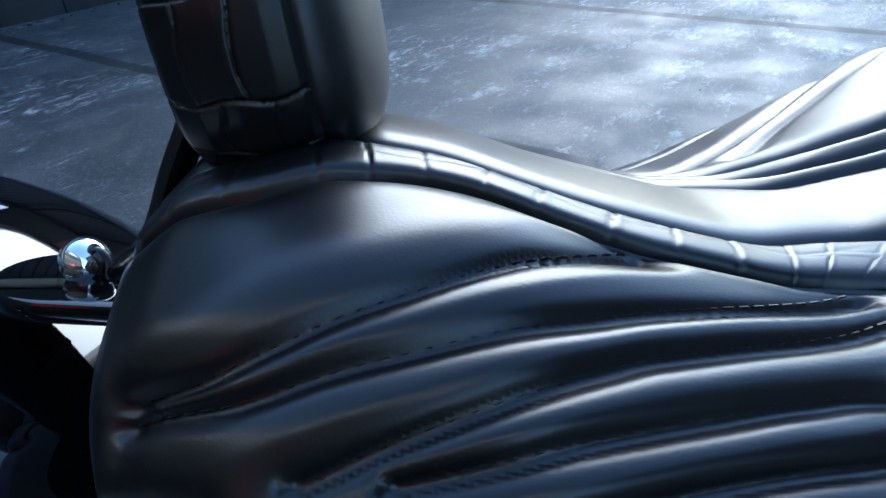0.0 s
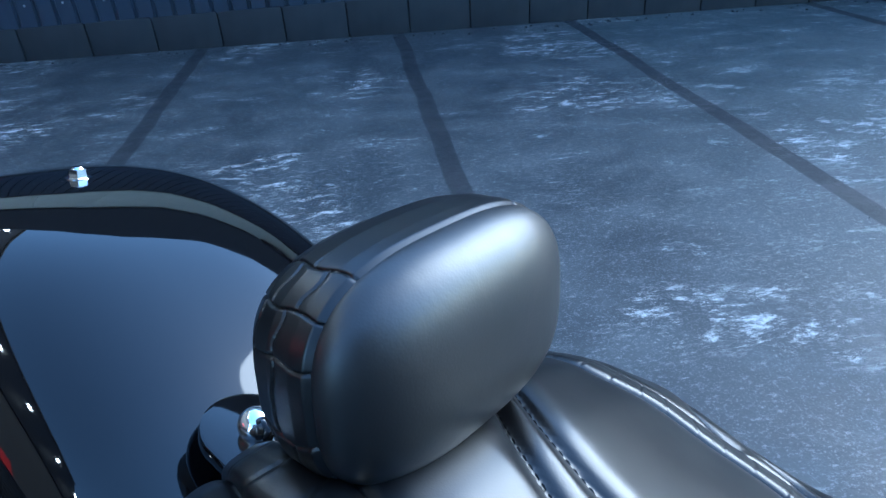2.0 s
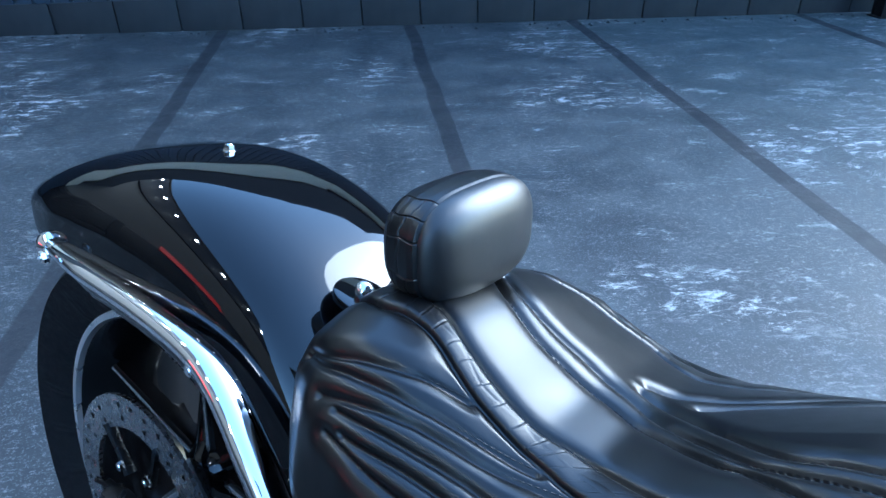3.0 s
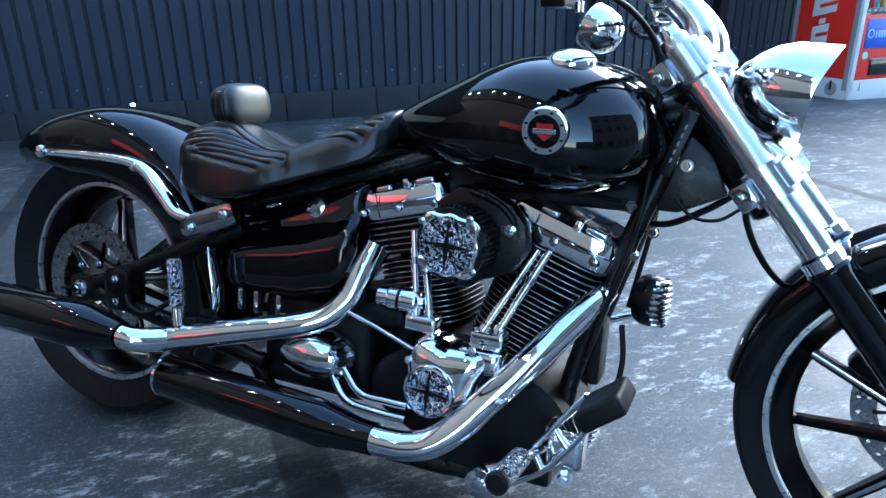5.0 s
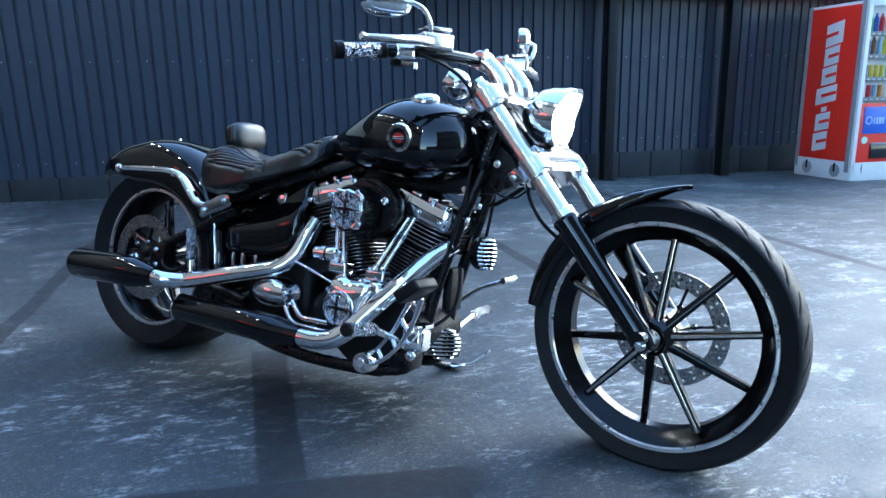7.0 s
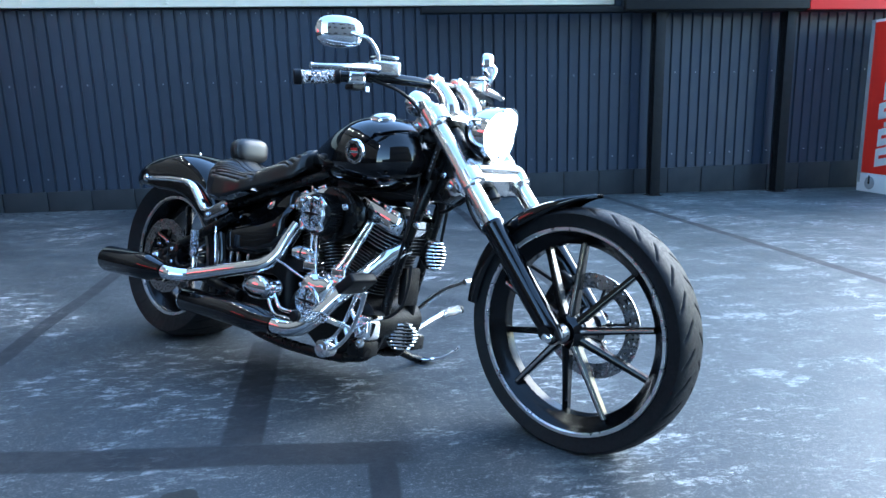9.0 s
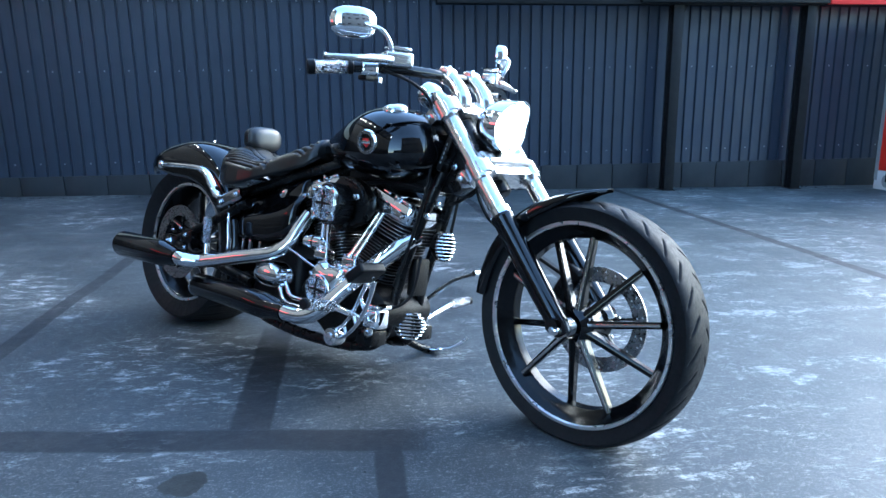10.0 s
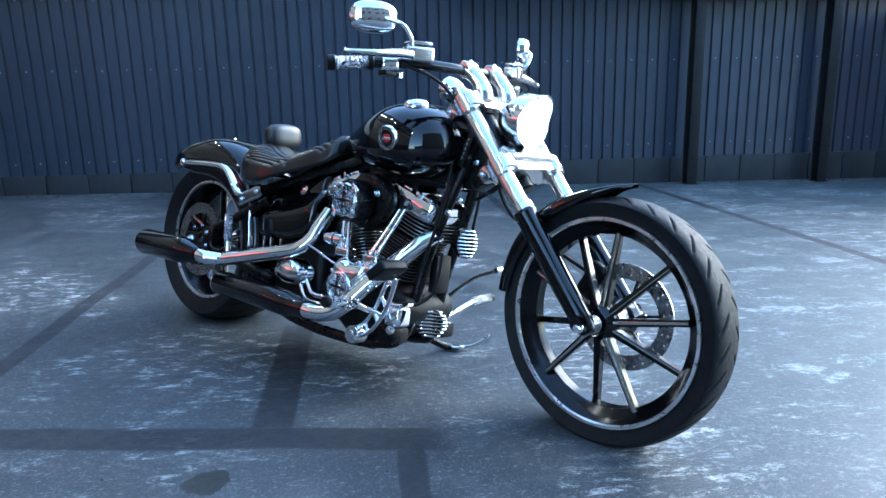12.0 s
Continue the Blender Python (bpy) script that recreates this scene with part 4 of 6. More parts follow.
    front = part("front_fender", arch((FW.x, 0, FW.z), ((83, 0.366, 0.016, 0.358), (90, 0.358, 0.040, 0.346), (98, 0.352, 0.060, 0.330), (110, 0.350, 0.074, 0.312), (130, 0.348, 0.078, 0.300), (150, 0.346, 0.078, 0.296), (164, 0.343, 0.077, 0.296), (174, 0.343, 0.074, 0.300)), 33, 0.003),
                 BLACK, bike, "slim gloss black front fender", m=STEER, sharp=60)


mudguards()


def tank():
    xs = (0.700, 0.708, 0.735, 0.78, 0.83, 0.88, 0.93, 0.98, 1.02, 1.07, 1.12, 1.16, 1.19, 1.215, 1.232, 1.240)
    top = (0.735, 0.750, 0.768, 0.790, 0.812, 0.834, 0.855, 0.869, 0.873, 0.870, 0.860, 0.847, 0.830, 0.806, 0.775, 0.745)
    low = (0.712, 0.704, 0.697, 0.685, 0.670, 0.656, 0.648, 0.642, 0.637, 0.634, 0.637, 0.648, 0.664, 0.684, 0.705, 0.722)
    half = (0.026, 0.045, 0.070, 0.098, 0.128, 0.156, 0.181, 0.200, 0.209, 0.213, 0.206, 0.190, 0.170, 0.138, 0.090, 0.030)
    X = np.linspace(xs[0], xs[-1], 70)

    def soft(v):
        y = np.interp(X, xs, v)
        for _ in range(6):
            y[1:-1] = (y[:-2] + 2 * y[1:-1] + y[2:]) / 4
        return y
    T, L, W = soft(top), soft(low), soft(half)
    rows = []
    for x, t, l, w in zip(X, T, L, W):
        zc = l + (t - l) * 0.42
        row = []
        for a in np.linspace(0, math.tau, 72, endpoint=False):
            c, s = math.cos(a), math.sin(a)
            y = w * np.sign(c) * abs(c) ** 0.74
            z = zc + (t - zc) * abs(s) ** 0.9 if s >= 0 else zc - (zc - l) * abs(s) ** 0.8
            row.append((x, y - 0.006, z))
        rows.append(row)
    t = part("fuel_tank", grid(rows, closed_v=True, cap=True), BLACK, bike, "gloss black teardrop fuel tank", sharp=60)
    for s in (-1, 1):
        at = Matrix.Translation((1.072, -0.006 + s * 0.108, 0.852)) @ Matrix.Rotation(radians(-s * 16), 4, 'X') @ Matrix.Rotation(radians(2), 4, 'Y')
        c = part("filler_cap", lathe([(0.0, 0.022), (0.018, 0.021), (0.030, 0.017), (0.038, 0.010), (0.040, 0.002), (0.040, -0.004)], 40, axis='z'), CHROME, t, "chrome filler cap", m=at)
    part("tank_strip", tube([(0.90, -0.006, 0.838), (0.97, -0.006, 0.864), (1.04, -0.006, 0.871), (1.12, -0.006, 0.858), (1.17, -0.006, 0.842)], [0.006, 0.013, 0.015, 0.013, 0.008], 12, smooth=6, flat=0.35), SATIN, t)
    for s in (-1, 1):
        at = Matrix.Translation((1.066, -0.006 + s * 0.2085, 0.742)) @ Matrix.Rotation(radians(-s * 13), 4, 'X') @ Matrix.Rotation(radians(s * 2), 4, 'Z') @ Matrix.Diagonal((0.83, 1, 0.83, 1))
        b = part("badge", lathe([(0.0, s * 0.0040), (0.029, s * 0.0040), (0.031, s * 0.0095), (0.042, s * 0.0095), (0.0445, s * 0.006), (0.045, -s * 0.002)][::s], 48), CHROME, t, "round chrome tank badge", m=at)
        part("badge_field", lathe([(0.0, s * 0.006), (0.0285, s * 0.0055), (0.0295, s * 0.003)][::s], 36), SATIN, b)
        part("badge_bar", box(0, s * 0.0068, 0, 0.044, 0.003, 0.010, 0.002), CHROME, b, "plain chrome bar")
        part("badge_shield", plate([(-0.016, 0.014), (0.016, 0.014), (0.014, -0.008), (0, -0.019), (-0.014, -0.008)], s * 0.0052, s * 0.0066, 0.0006), REDLENS, b, "plain red shield")
        for k in range(8):
            a = math.tau * k / 8 + 0.39
            part("badge_mark", box(0.0365 * math.cos(a), s * 0.0098, 0.0365 * math.sin(a), 0.006, 0.0012, 0.004, 0), SATIN, b)


tank()


# ---- seat ----
YC = -0.036
TWIST = radians(5.0)


def eased(xs, ys):
    """A profile through stations along the machine, with the corners rounded off."""
    g = np.linspace(0.2, 0.8, 1201)
    k = np.exp(-(np.arange(-60, 61) * 0.0005 / 0.009) ** 2)
    y = np.interp(g, xs, ys)
    y = np.convolve(np.pad(y, 60, mode='edge'), k / k.sum(), mode='valid')
    ends = np.clip(np.minimum(g - 0.285, 0.735 - g) / 0.02, 0, 1)
    return g, y * ends + np.interp(g, xs, ys) * (1 - ends)


TOP = eased((0.266, 0.272, 0.282, 0.30, 0.34, 0.38, 0.42, 0.469, 0.51, 0.546, 0.59, 0.64, 0.69, 0.72, 0.738, 0.748), (0.655, 0.681, 0.701, 0.716, 0.7235, 0.714, 0.696, 0.678, 0.674, 0.684, 0.704, 0.730, 0.753, 0.764, 0.765, 0.750))
HALF = eased((0.266, 0.272, 0.285, 0.32, 0.38, 0.45, 0.52, 0.57, 0.62, 0.68, 0.72, 0.738, 0.748), (0.070, 0.100, 0.128, 0.155, 0.172, 0.176, 0.164, 0.146, 0.127, 0.111, 0.096, 0.080, 0.055))
LOW = eased((0.266, 0.285, 0.31, 0.34, 0.40, 0.45, 0.53, 0.61, 0.70, 0.748), (0.630, 0.605, 0.585, 0.566, 0.56, 0.565, 0.592, 0.622, 0.655, 0.70))


def seat_surface(x, p):
    """Point on the saddle for a station along the machine and an angle across it."""
    zt, w, zb = np.interp(x, *TOP), np.interp(x, *HALF), np.interp(x, *LOW)
    far = np.maximum(0.0, np.sin(p))
    dy = w * np.sin(p) + 0.10 * far * np.minimum(1.0, w / 0.15)
    dz = zb + (zt - zb) * np.abs(np.cos(p)) ** np.where(p > 0, 0.45, 0.55) - 0.60 - 0.022 * far
    return np.stack([x + 0 * p, YC + dy * math.cos(TWIST) + dz * math.sin(TWIST), 0.60 - dy * math.sin(TWIST) + dz * math.cos(TWIST)], -1)


STRIP_IN = ((0.272, -0.36), (0.30, -0.36), (0.344, -0.34), (0.364, -0.355), (0.38, -0.38), (0.394, -0.405), (0.417, -0.43), (0.442, -0.455), (0.4676, -0.465), (0.4965, -0.47), (0.5233, -0.526), (0.5695, -0.711), (0.60, -0.844), (0.653, -1.12), (0.682, -1.36))
STRIP_OUT = ((0.274, -0.56), (0.30, -0.56), (0.32, -0.55), (0.345, -0.515), (0.364, -0.50), (0.384, -0.515), (0.403, -0.545), (0.425, -0.575), (0.4476, -0.59), (0.4751, -0.62), (0.4958, -0.665), (0.5151, -0.72), (0.5357, -0.871), (0.5502, -1.05), (0.5571, -1.217), (0.5605, -1.44))
SEAMS = (((0.2927, -1.137), (0.3078, -1.067), (0.3209, -0.997), (0.3326, -0.948), (0.3443, -0.90), (0.3567, -0.85), (0.3698, -0.795), (0.3808, -0.75), (0.3925, -0.70), (0.4083, -0.644), (0.4225, -0.598)),
         ((0.2913, -1.182), (0.3078, -1.119), (0.332, -1.036), (0.3546, -0.968), (0.378, -0.895), (0.3973, -0.84), (0.4194, -0.777), (0.4517, -0.712), (0.483, -0.672)),
         ((0.3305, -1.20), (0.3526, -1.11), (0.3746, -1.025), (0.3994, -0.935), (0.4139, -0.89), (0.4441, -0.825), (0.4744, -0.78), (0.5027, -0.745), (0.515, -0.742)),
         ((0.3498, -1.182), (0.3698, -1.13), (0.3946, -1.06), (0.42, -1.0), (0.4425, -0.955), (0.4614, -0.94), (0.493, -0.99), (0.5213, -1.06), (0.5509, -1.235)),
         ((0.365, -1.235), (0.3863, -1.189), (0.414, -1.122), (0.445, -1.074), (0.4717, -1.071), (0.5013, -1.144), (0.5302, -1.291)),
         ((0.35, -1.30), (0.3691, -1.277), (0.4042, -1.252), (0.4421, -1.221), (0.4765, -1.252), (0.5047, -1.346)),
         STRIP_OUT, STRIP_IN)
# pleats that run down the middle and fan out over the nose on both sides
MIDDLE = (((0.343, 0.15), (0.37, 0.075), (0.393, 0.035), (0.416, 0.01), (0.445, 0.0), (0.485, -0.02), (0.53, -0.14), (0.57, -0.32), (0.594, -0.42), (0.653, -0.85), (0.694, -1.29)),
          ((0.343, 0.23), (0.37, 0.165), (0.393, 0.135), (0.42, 0.125), (0.455, 0.12), (0.50, 0.07), (0.545, -0.08), (0.585, -0.29), (0.61, -0.38), (0.658, -0.59), (0.709, -1.12)),
          ((0.49, 0.18), (0.525, 0.11), (0.56, 0.0), (0.60, -0.22), (0.63, -0.30), (0.676, -0.51), (0.722, -0.99)),
          ((0.49, 0.24), (0.53, 0.31), (0.58, 0.45), (0.64, 0.78), (0.69, 1.2)),
          ((0.535, 0.20), (0.56, 0.28), (0.60, 0.40), (0.66, 0.62), (0.71, 1.1)))


def on_side(x, p, side):
    """The far half carries the same lines, set a little further out at the rear."""
    return p if side > 0 else -p + 0.22 * np.clip((0.56 - x) / 0.1, 0, 1) * np.clip((1.5 + p) / 0.5, 0, 1)


def dense(line, n=12):
    q = np.array([tuple(v) for v in curve([(a, b, 0) for a, b in line], n)])
    return q[:, 0], q[:, 1]


def seat():
    t = bpy.data.objects
    U, V = np.meshgrid(np.linspace(0.2665, 0.7478, 270), np.linspace(-1.5708, 1.5708, 330), indexing='ij')
    Pt = seat_surface(U, V)
    du = seat_surface(U + 1e-4, V) - Pt
    dv = seat_surface(U, V + 1e-4) - Pt
    N = np.cross(du, dv)
    N /= np.linalg.norm(N, axis=-1, keepdims=True) + 1e-12
    N[N[..., 2] < 0] *= -1
    flat = Pt.reshape(-1, 3)
    depth = np.zeros(len(flat))
    puff = np.zeros(len(flat))
    for side, lines in ((1, SEAMS), (-1, SEAMS), (0, MIDDLE)):
        mask = (flat[:, 1] - YC) * side < 0.03
        sub = flat[mask]
        acc = np.zeros(len(sub))
        near = np.zeros(len(sub))
        clear = np.ones(len(sub))
        for line in lines:
            a, b = dense(line, 50)
            C = seat_surface(a, on_side(a, b, side) if side else b)
            d2 = np.full(len(sub), 1.0)
            for k in range(0, len(C), 2):
                d2 = np.minimum(d2, ((sub - C[k]) ** 2).sum(1))
            d = np.sqrt(d2)
            if side and line not in (STRIP_IN, STRIP_OUT):
                near = np.maximum(near, np.exp(-(d / 0.020) ** 2))
            elif side:
                clear = np.minimum(clear, 1 - np.exp(-(d / 0.016) ** 2))
            fall = (0.0030, 0.0036, 0.0085) if not side else (0.0032, 0.0022, 0.0070) if line in (STRIP_IN, STRIP_OUT) else (0.0032, 0.0050, 0.0105)
            acc = np.maximum(acc, fall[0] * np.exp(-(d / 0.0026) ** 2) + fall[1] * np.exp(-(d / fall[2]) ** 2))
        depth[mask] = np.maximum(depth[mask], acc)
        puff[mask] = np.maximum(puff[mask], near * clear)
    Pt = Pt - N * (depth - 0.0045 * puff).reshape(U.shape)[..., None]
    # turned-under skirt
    lo = Pt[:, :1] + np.array((0, 0.012, -0.004))
    hi = Pt[:, -1:] + np.array((0, -0.012, -0.004))
    Pt = np.concatenate([lo, Pt, hi], axis=1)
    v, f = grid(Pt, cap=False)
    ob = part("seat", (v, [q[::-1] for q in f]), LEATHER, bike, "black leather saddle with fan-shaped stitched pleats", sharp=80)
    part("seat_pan", (lambda g: (g[0], g[1]))(grid([[(x, YC + s * np.interp(x, (0.28, 0.32, 0.45, 0.57, 0.72), (0.11, 0.14, 0.16, 0.13, 0.08)), np.interp(x, (0.28, 0.34, 0.45, 0.61, 0.72), (0.605, 0.565, 0.563, 0.620, 0.662)) - 0.004) for s in (-1, 1)] for x in np.linspace(0.28, 0.72, 12)])), SATIN, ob)
    # thread along the seams
    tv, tf = [], []
    for side, lines in ((1, SEAMS[:-1]), (-1, SEAMS[:-1]), (0, MIDDLE)):
        for line in lines:
            a, b = dense(line, 40)
            C = seat_surface(a, on_side(a, b, side) if side else b)
            L = np.concatenate([[0], np.cumsum(np.linalg.norm(np.diff(C, axis=0), axis=1))])
            for s in np.arange(0.003, L[-1] - 0.004, 0.0050):
                e = [np.array([np.interp(q, L, C[:, k]) for k in range(3)]) for q in (s, s + 0.0032)]
                mid = (e[0] + e[1]) / 2
                nrm = np.array([0, mid[1] - YC, mid[2] - 0.60 + 1e-6])
                nrm /= np.linalg.norm(nrm)
                d = (e[1] - e[0]) / np.linalg.norm(e[1] - e[0])
                w = np.cross(nrm, d) * 0.0004
                base = mid - nrm * (0.0058 if not side else 0.0050 if line is STRIP_OUT else 0.0039)
                b0 = len(tv)
                for q in (e[0] - mid, 0 * d, e[1] - mid):
                    h = 0.0005 if not q.any() else 0.0
                    tv.extend([base + q - w, base + q + nrm * (0.0006 + h), base + q + w])
                for k in (0, 3):
                    tf.extend([(b0 + k, b0 + k + 1, b0 + k + 4, b0 + k + 3), (b0 + k + 1, b0 + k + 2, b0 + k + 5, b0 + k + 4)])
    tagged(part("stitching", (tv, tf), THREAD, ob, "black thread stitching"), kind="stuff")
    # embossed strips that widen into the gussets at the waist
    for side in (1, -1):
        def even(line, n):
            x, q = dense(line, 40)
            C = seat_surface(x, on_side(x, q, side))
            L = np.concatenate([[0], np.cumsum(np.linalg.norm(np.diff(C, axis=0), axis=1))])
            t = np.linspace(0, L[-1], n)
            return np.interp(t, L, x), np.interp(t, L, q), L[-1]
        n = 460
        xi, pi, length = even(STRIP_IN, n)
        xo, po, _ = even(STRIP_OUT, 4 * n)
        A, B = seat_surface(xi, on_side(xi, pi, side)), seat_surface(xo, on_side(xo, po, side))
        near = np.maximum.accumulate([int(((B - a) ** 2).sum(1).argmin()) for a in A])
        straight = np.linspace(0, 4 * n - 1, n)
        keep = np.clip((0.60 - np.arange(n) / n) / 0.15, 0, 1)
        idx = near * keep + np.maximum(straight, near[int(0.45 * n)] + (4 * n - 1 - near[int(0.45 * n)]) * np.clip((np.arange(n) / n - 0.45) / 0.55, 0, 1)) * (1 - keep)
        idx = np.convolve(np.pad(idx, 12, mode='edge'), np.ones(25) / 25, mode='valid')
        xo, po = np.interp(idx, np.arange(4 * n), xo), np.interp(idx, np.arange(4 * n), po)
        rows = []
        for i in range(n):
            s = length * i / n
            wob = s + 0.0012 * math.sin(s * 130)
            row = []
            for q in np.linspace(0, 1, 21):
                bend = wob + 0.0010 * math.sin(q * 4 + s * 40)
                joint = 0.0006 * math.exp(-((bend % 0.0187 - 0.008) / 0.0007) ** 2)
                lip = 0.0002 * math.exp(-((bend % 0.0187 - 0.0100) / 0.0011) ** 2)
                edge = abs(2 * q - 1)
                crease = 0.0003 * math.exp(-((q - 0.62 - 0.12 * math.sin(s * 97)) / 0.04) ** 2)
                x, p = xi[i] * q + xo[i] * (1 - q), pi[i] * q + po[i] * (1 - q)
                p = float(on_side(x, p, side))
                P0 = seat_surface(np.array(x), np.array(p))
                nrm = np.array([0.0, 0.6 * math.sin(p), 0.4 + 0.6 * math.cos(p)])
                nrm /= np.linalg.norm(nrm)
                fade = 1.0 if s < 0.22 else max(0.25, 1 - (s - 0.22) / 0.08)
                h = -0.0010 + 0.0016 * (1 - edge ** 3) - 0.0042 * edge ** 8 - (joint - lip + crease) * (1 - edge ** 8) * fade
                row.append(P0 + nrm * h)
            rows.append(row)
        v, f = grid(rows)
        part("embossed_strip", (v, f if side > 0 else [q[::-1] for q in f]), CROC, ob, "embossed crocodile-pattern leather strip", sharp=80)
    return ob


seat_ob = seat()


def backrest():
    """A small pad: plain domed face, embossed band round its edge."""
    m = Matrix.Translation((0.3322, -0.0216, 0.7558)) @ Matrix.Rotation(radians(-1.0), 4, 'Z') @ Matrix.Rotation(radians(5.0), 4, 'X') @ Matrix.Rotation(radians(-4), 4, 'Y')
    HY, HZ = 0.0752, 0.0472
    BACK = -0.034

    def ring(a, k, n=96):
        out = []
        for q in np.linspace(0, math.tau, n, endpoint=False):
            c, s = math.cos(q), math.sin(q)
            out.append((a, HY * k * np.sign(c) * abs(c) ** 0.68, HZ * k * np.sign(s) * abs(s) ** 0.68))
        return out
    rows = [ring(0.006, 0.95)]
    for u in np.linspace(0, 1, 30):
        rows.append(ring(0.009 + 0.024 * math.sin(u * math.pi / 2), max(0.001, 0.965 * math.cos(u * math.pi / 2) ** 0.66)))
    pad = part("backrest", grid(rows, closed_v=True), WORN, bike, "small black leather backrest pad", m=m, sharp=80)
    band = []
    for a in np.linspace(BACK, 0.009, 72):
        k = np.interp(a, (-0.035, -0.032, -0.024, -0.012, 0.0, 0.006, 0.009), (0.80, 0.87, 0.945, 0.995, 1.0, 0.99, 0.955))
        row = []
        n = 600
        for i in range(n):
            q = math.tau * i / n
            c, s = math.cos(q), math.sin(q)
            y, z = HY * k * np.sign(c) * abs(c) ** 0.68, HZ * k * np.sign(s) * abs(s) ** 0.68
            arc = q * 0.058
            cell = (arc + 0.0010 * math.sin(a * 260 + arc * 60)) / 0.0225
            j = 0.0013 * math.exp(-(((cell % 1.0) - 0.5) * 0.0225 / 0.0006) ** 2)
            shift = 0.004 * math.sin(int(cell + 0.5) * 2.3)
            for row_at in (-0.007, -0.022):
                j = max(j, 0.0009 * math.exp(-((a - row_at - shift - 0.001 * math.sin(arc * 300)) / 0.0005) ** 2))
            if s > 0:
                j *= min(1.0, max(0.0, (abs(c) - 0.40) / 0.15))
            r = math.hypot(y, z)
            row.append((a, y * (1 - j / r), z * (1 - j / r)))
        band.append(row)
    band.insert(0, [(BACK - 0.001, p[1] * 0.5, p[2] * 0.5) for p in band[0]])
    band.insert(0, [(BACK - 0.001, 0, 0) for p in band[0]])
    part("side_band", grid(band, closed_v=True), CROC, pad, "embossed crocodile-pattern side band", sharp=80)
    part("bracket", tube([(0.30, YC, 0.735), (0.285, YC, 0.71), (0.268, YC, 0.68), (0.245, YC, 0.668)], 0.014, 12, smooth=4, flat=0.4), SATIN, bike, "black backrest bracket")


backrest()


# ---- frame and swingarm ----
def frame_parts():
    for s in (-1, 1):
        part("frame_downtube", tube([(1.262, s * 0.022, 0.80), (1.235, s * 0.035, 0.715), (1.19, s * 0.050, 0.58), (1.15, s * 0.058, 0.45), (1.115, s * 0.06, 0.32), (1.095, s * 0.065, 0.19), (1.06, s * 0.08, 0.125), (0.98, s * 0.10, 0.105)], 0.017, 16, smooth=6), SATIN, bike)
        part("frame_rail", tube([(0.99, s * 0.10, 0.105), (0.86, s * 0.11, 0.100), (0.68, s * 0.11, 0.105), (0.52, s * 0.11, 0.135), (0.45, s * 0.11, 0.22)], 0.018, 14, smooth=6), SATIN, bike)
        part("seat_rail", tube([(0.34, s * 0.128, 0.548), (0.42, s * 0.125, 0.556), (0.50, s * 0.118, 0.582), (0.62, s * 0.105, 0.622), (0.72, s * 0.09, 0.652), (0.85, s * 0.05, 0.70)], 0.016, 14, smooth=6), SATIN, bike)
        part("swingarm_upper", rod((0.0, s * 0.152, 0.322), (0.44, s * 0.140, 0.515), 0.017, 14), SATIN, bike)
        part("swingarm_lower", rod((0.0, s * 0.152, 0.322), (0.50, s * 0.140, 0.235), 0.019, 14), SATIN, bike)
        ax = part("axle_block", box(0.005, s * 0.155, 0.322, 0.085, 0.030, 0.055, 0.01), SATIN, bike)
        bolt("axle_nut", (0.0, s * 0.170, 0.322), (0, s, 0), 0.015, 0.014, ax)
    part("backbone", tube([(1.25, 0, 0.79), (1.05, 0, 0.72), (0.85, 0, 0.69), (0.70, 0, 0.64)], 0.032, 16, smooth=5), SATIN, bike)
    part("steering_neck", rod(PIVOT + Vector((0.085, 0, -0.105)), PIVOT + Vector((-0.055, 0, 0.068)), 0.037, 24), SATIN, bike, "black steering neck")
    part("neck_gusset", plate([(1.20, 0.80), (1.30, 0.72), (1.33, 0.655), (1.255, 0.62), (1.19, 0.62), (1.17, 0.70)], -0.028, 0.028, 0.006), SATIN, bike)
    part("inner_guard", arch((0, 0, 0.322), ((-22, 0.372, 0.125, 0.31), (0, 0.374, 0.128, 0.31), (24, 0.376, 0.128, 0.31)), 21), BLACK, bike, "black inner mudguard")
    for s in (-1, 1):
        part("guard_trim", tube([(0.378, s * 0.176, 0.468), (0.388, s * 0.178, 0.43), (0.397, s * 0.178, 0.385), (0.398, s * 0.178, 0.345), (0.393, s * 0.178, 0.330)], [0.004, 0.009, 0.010, 0.009, 0.004], 12, smooth=6, flat=0.6), CHROME, bike, "chrome guard trim")
    for s in (-1,):
        p = part("passenger_peg", lathe([(0.0, -0.048), (0.012, -0.048), (0.0145, -0.044), (0.0145, 0.044), (0.012, 0.048), (0.0, 0.048)], 20, axis='z'), ENGRAVED, bike, "folded engraved chrome passenger peg", m=Matrix.Translation((0.358, s * 0.245, 0.402)) @ Matrix.Rotation(radians(-5), 4, 'Y'))
        part("peg_hinge", rod((0, 0, -0.048), (0, 0, -0.085), 0.011, 12), CHROME, p)
        part("peg_mount", rod((0.352, s * 0.235, 0.325), (0.40, s * 0.15, 0.30), 0.014, 12), SATIN, bike)
    cal = part("rear_caliper", box(0.115, -0.150, 0.335, 0.075, 0.055, 0.095, 0.014), SATIN, bike, "black rear brake caliper", m=Matrix.Identity(4))
    for z in (0.31, 0.36):
        bolt("caliper_bolt", (0.115, -0.178, z), (0, -1, 0), 0.008, 0.006, cal)
    part("brake_hose", tube([(0.14, -0.17, 0.33), (0.17, -0.185, 0.31), (0.21, -0.18, 0.30), (0.26, -0.16, 0.33)], 0.006, 10, smooth=6), HOSE, bike)


frame_parts()


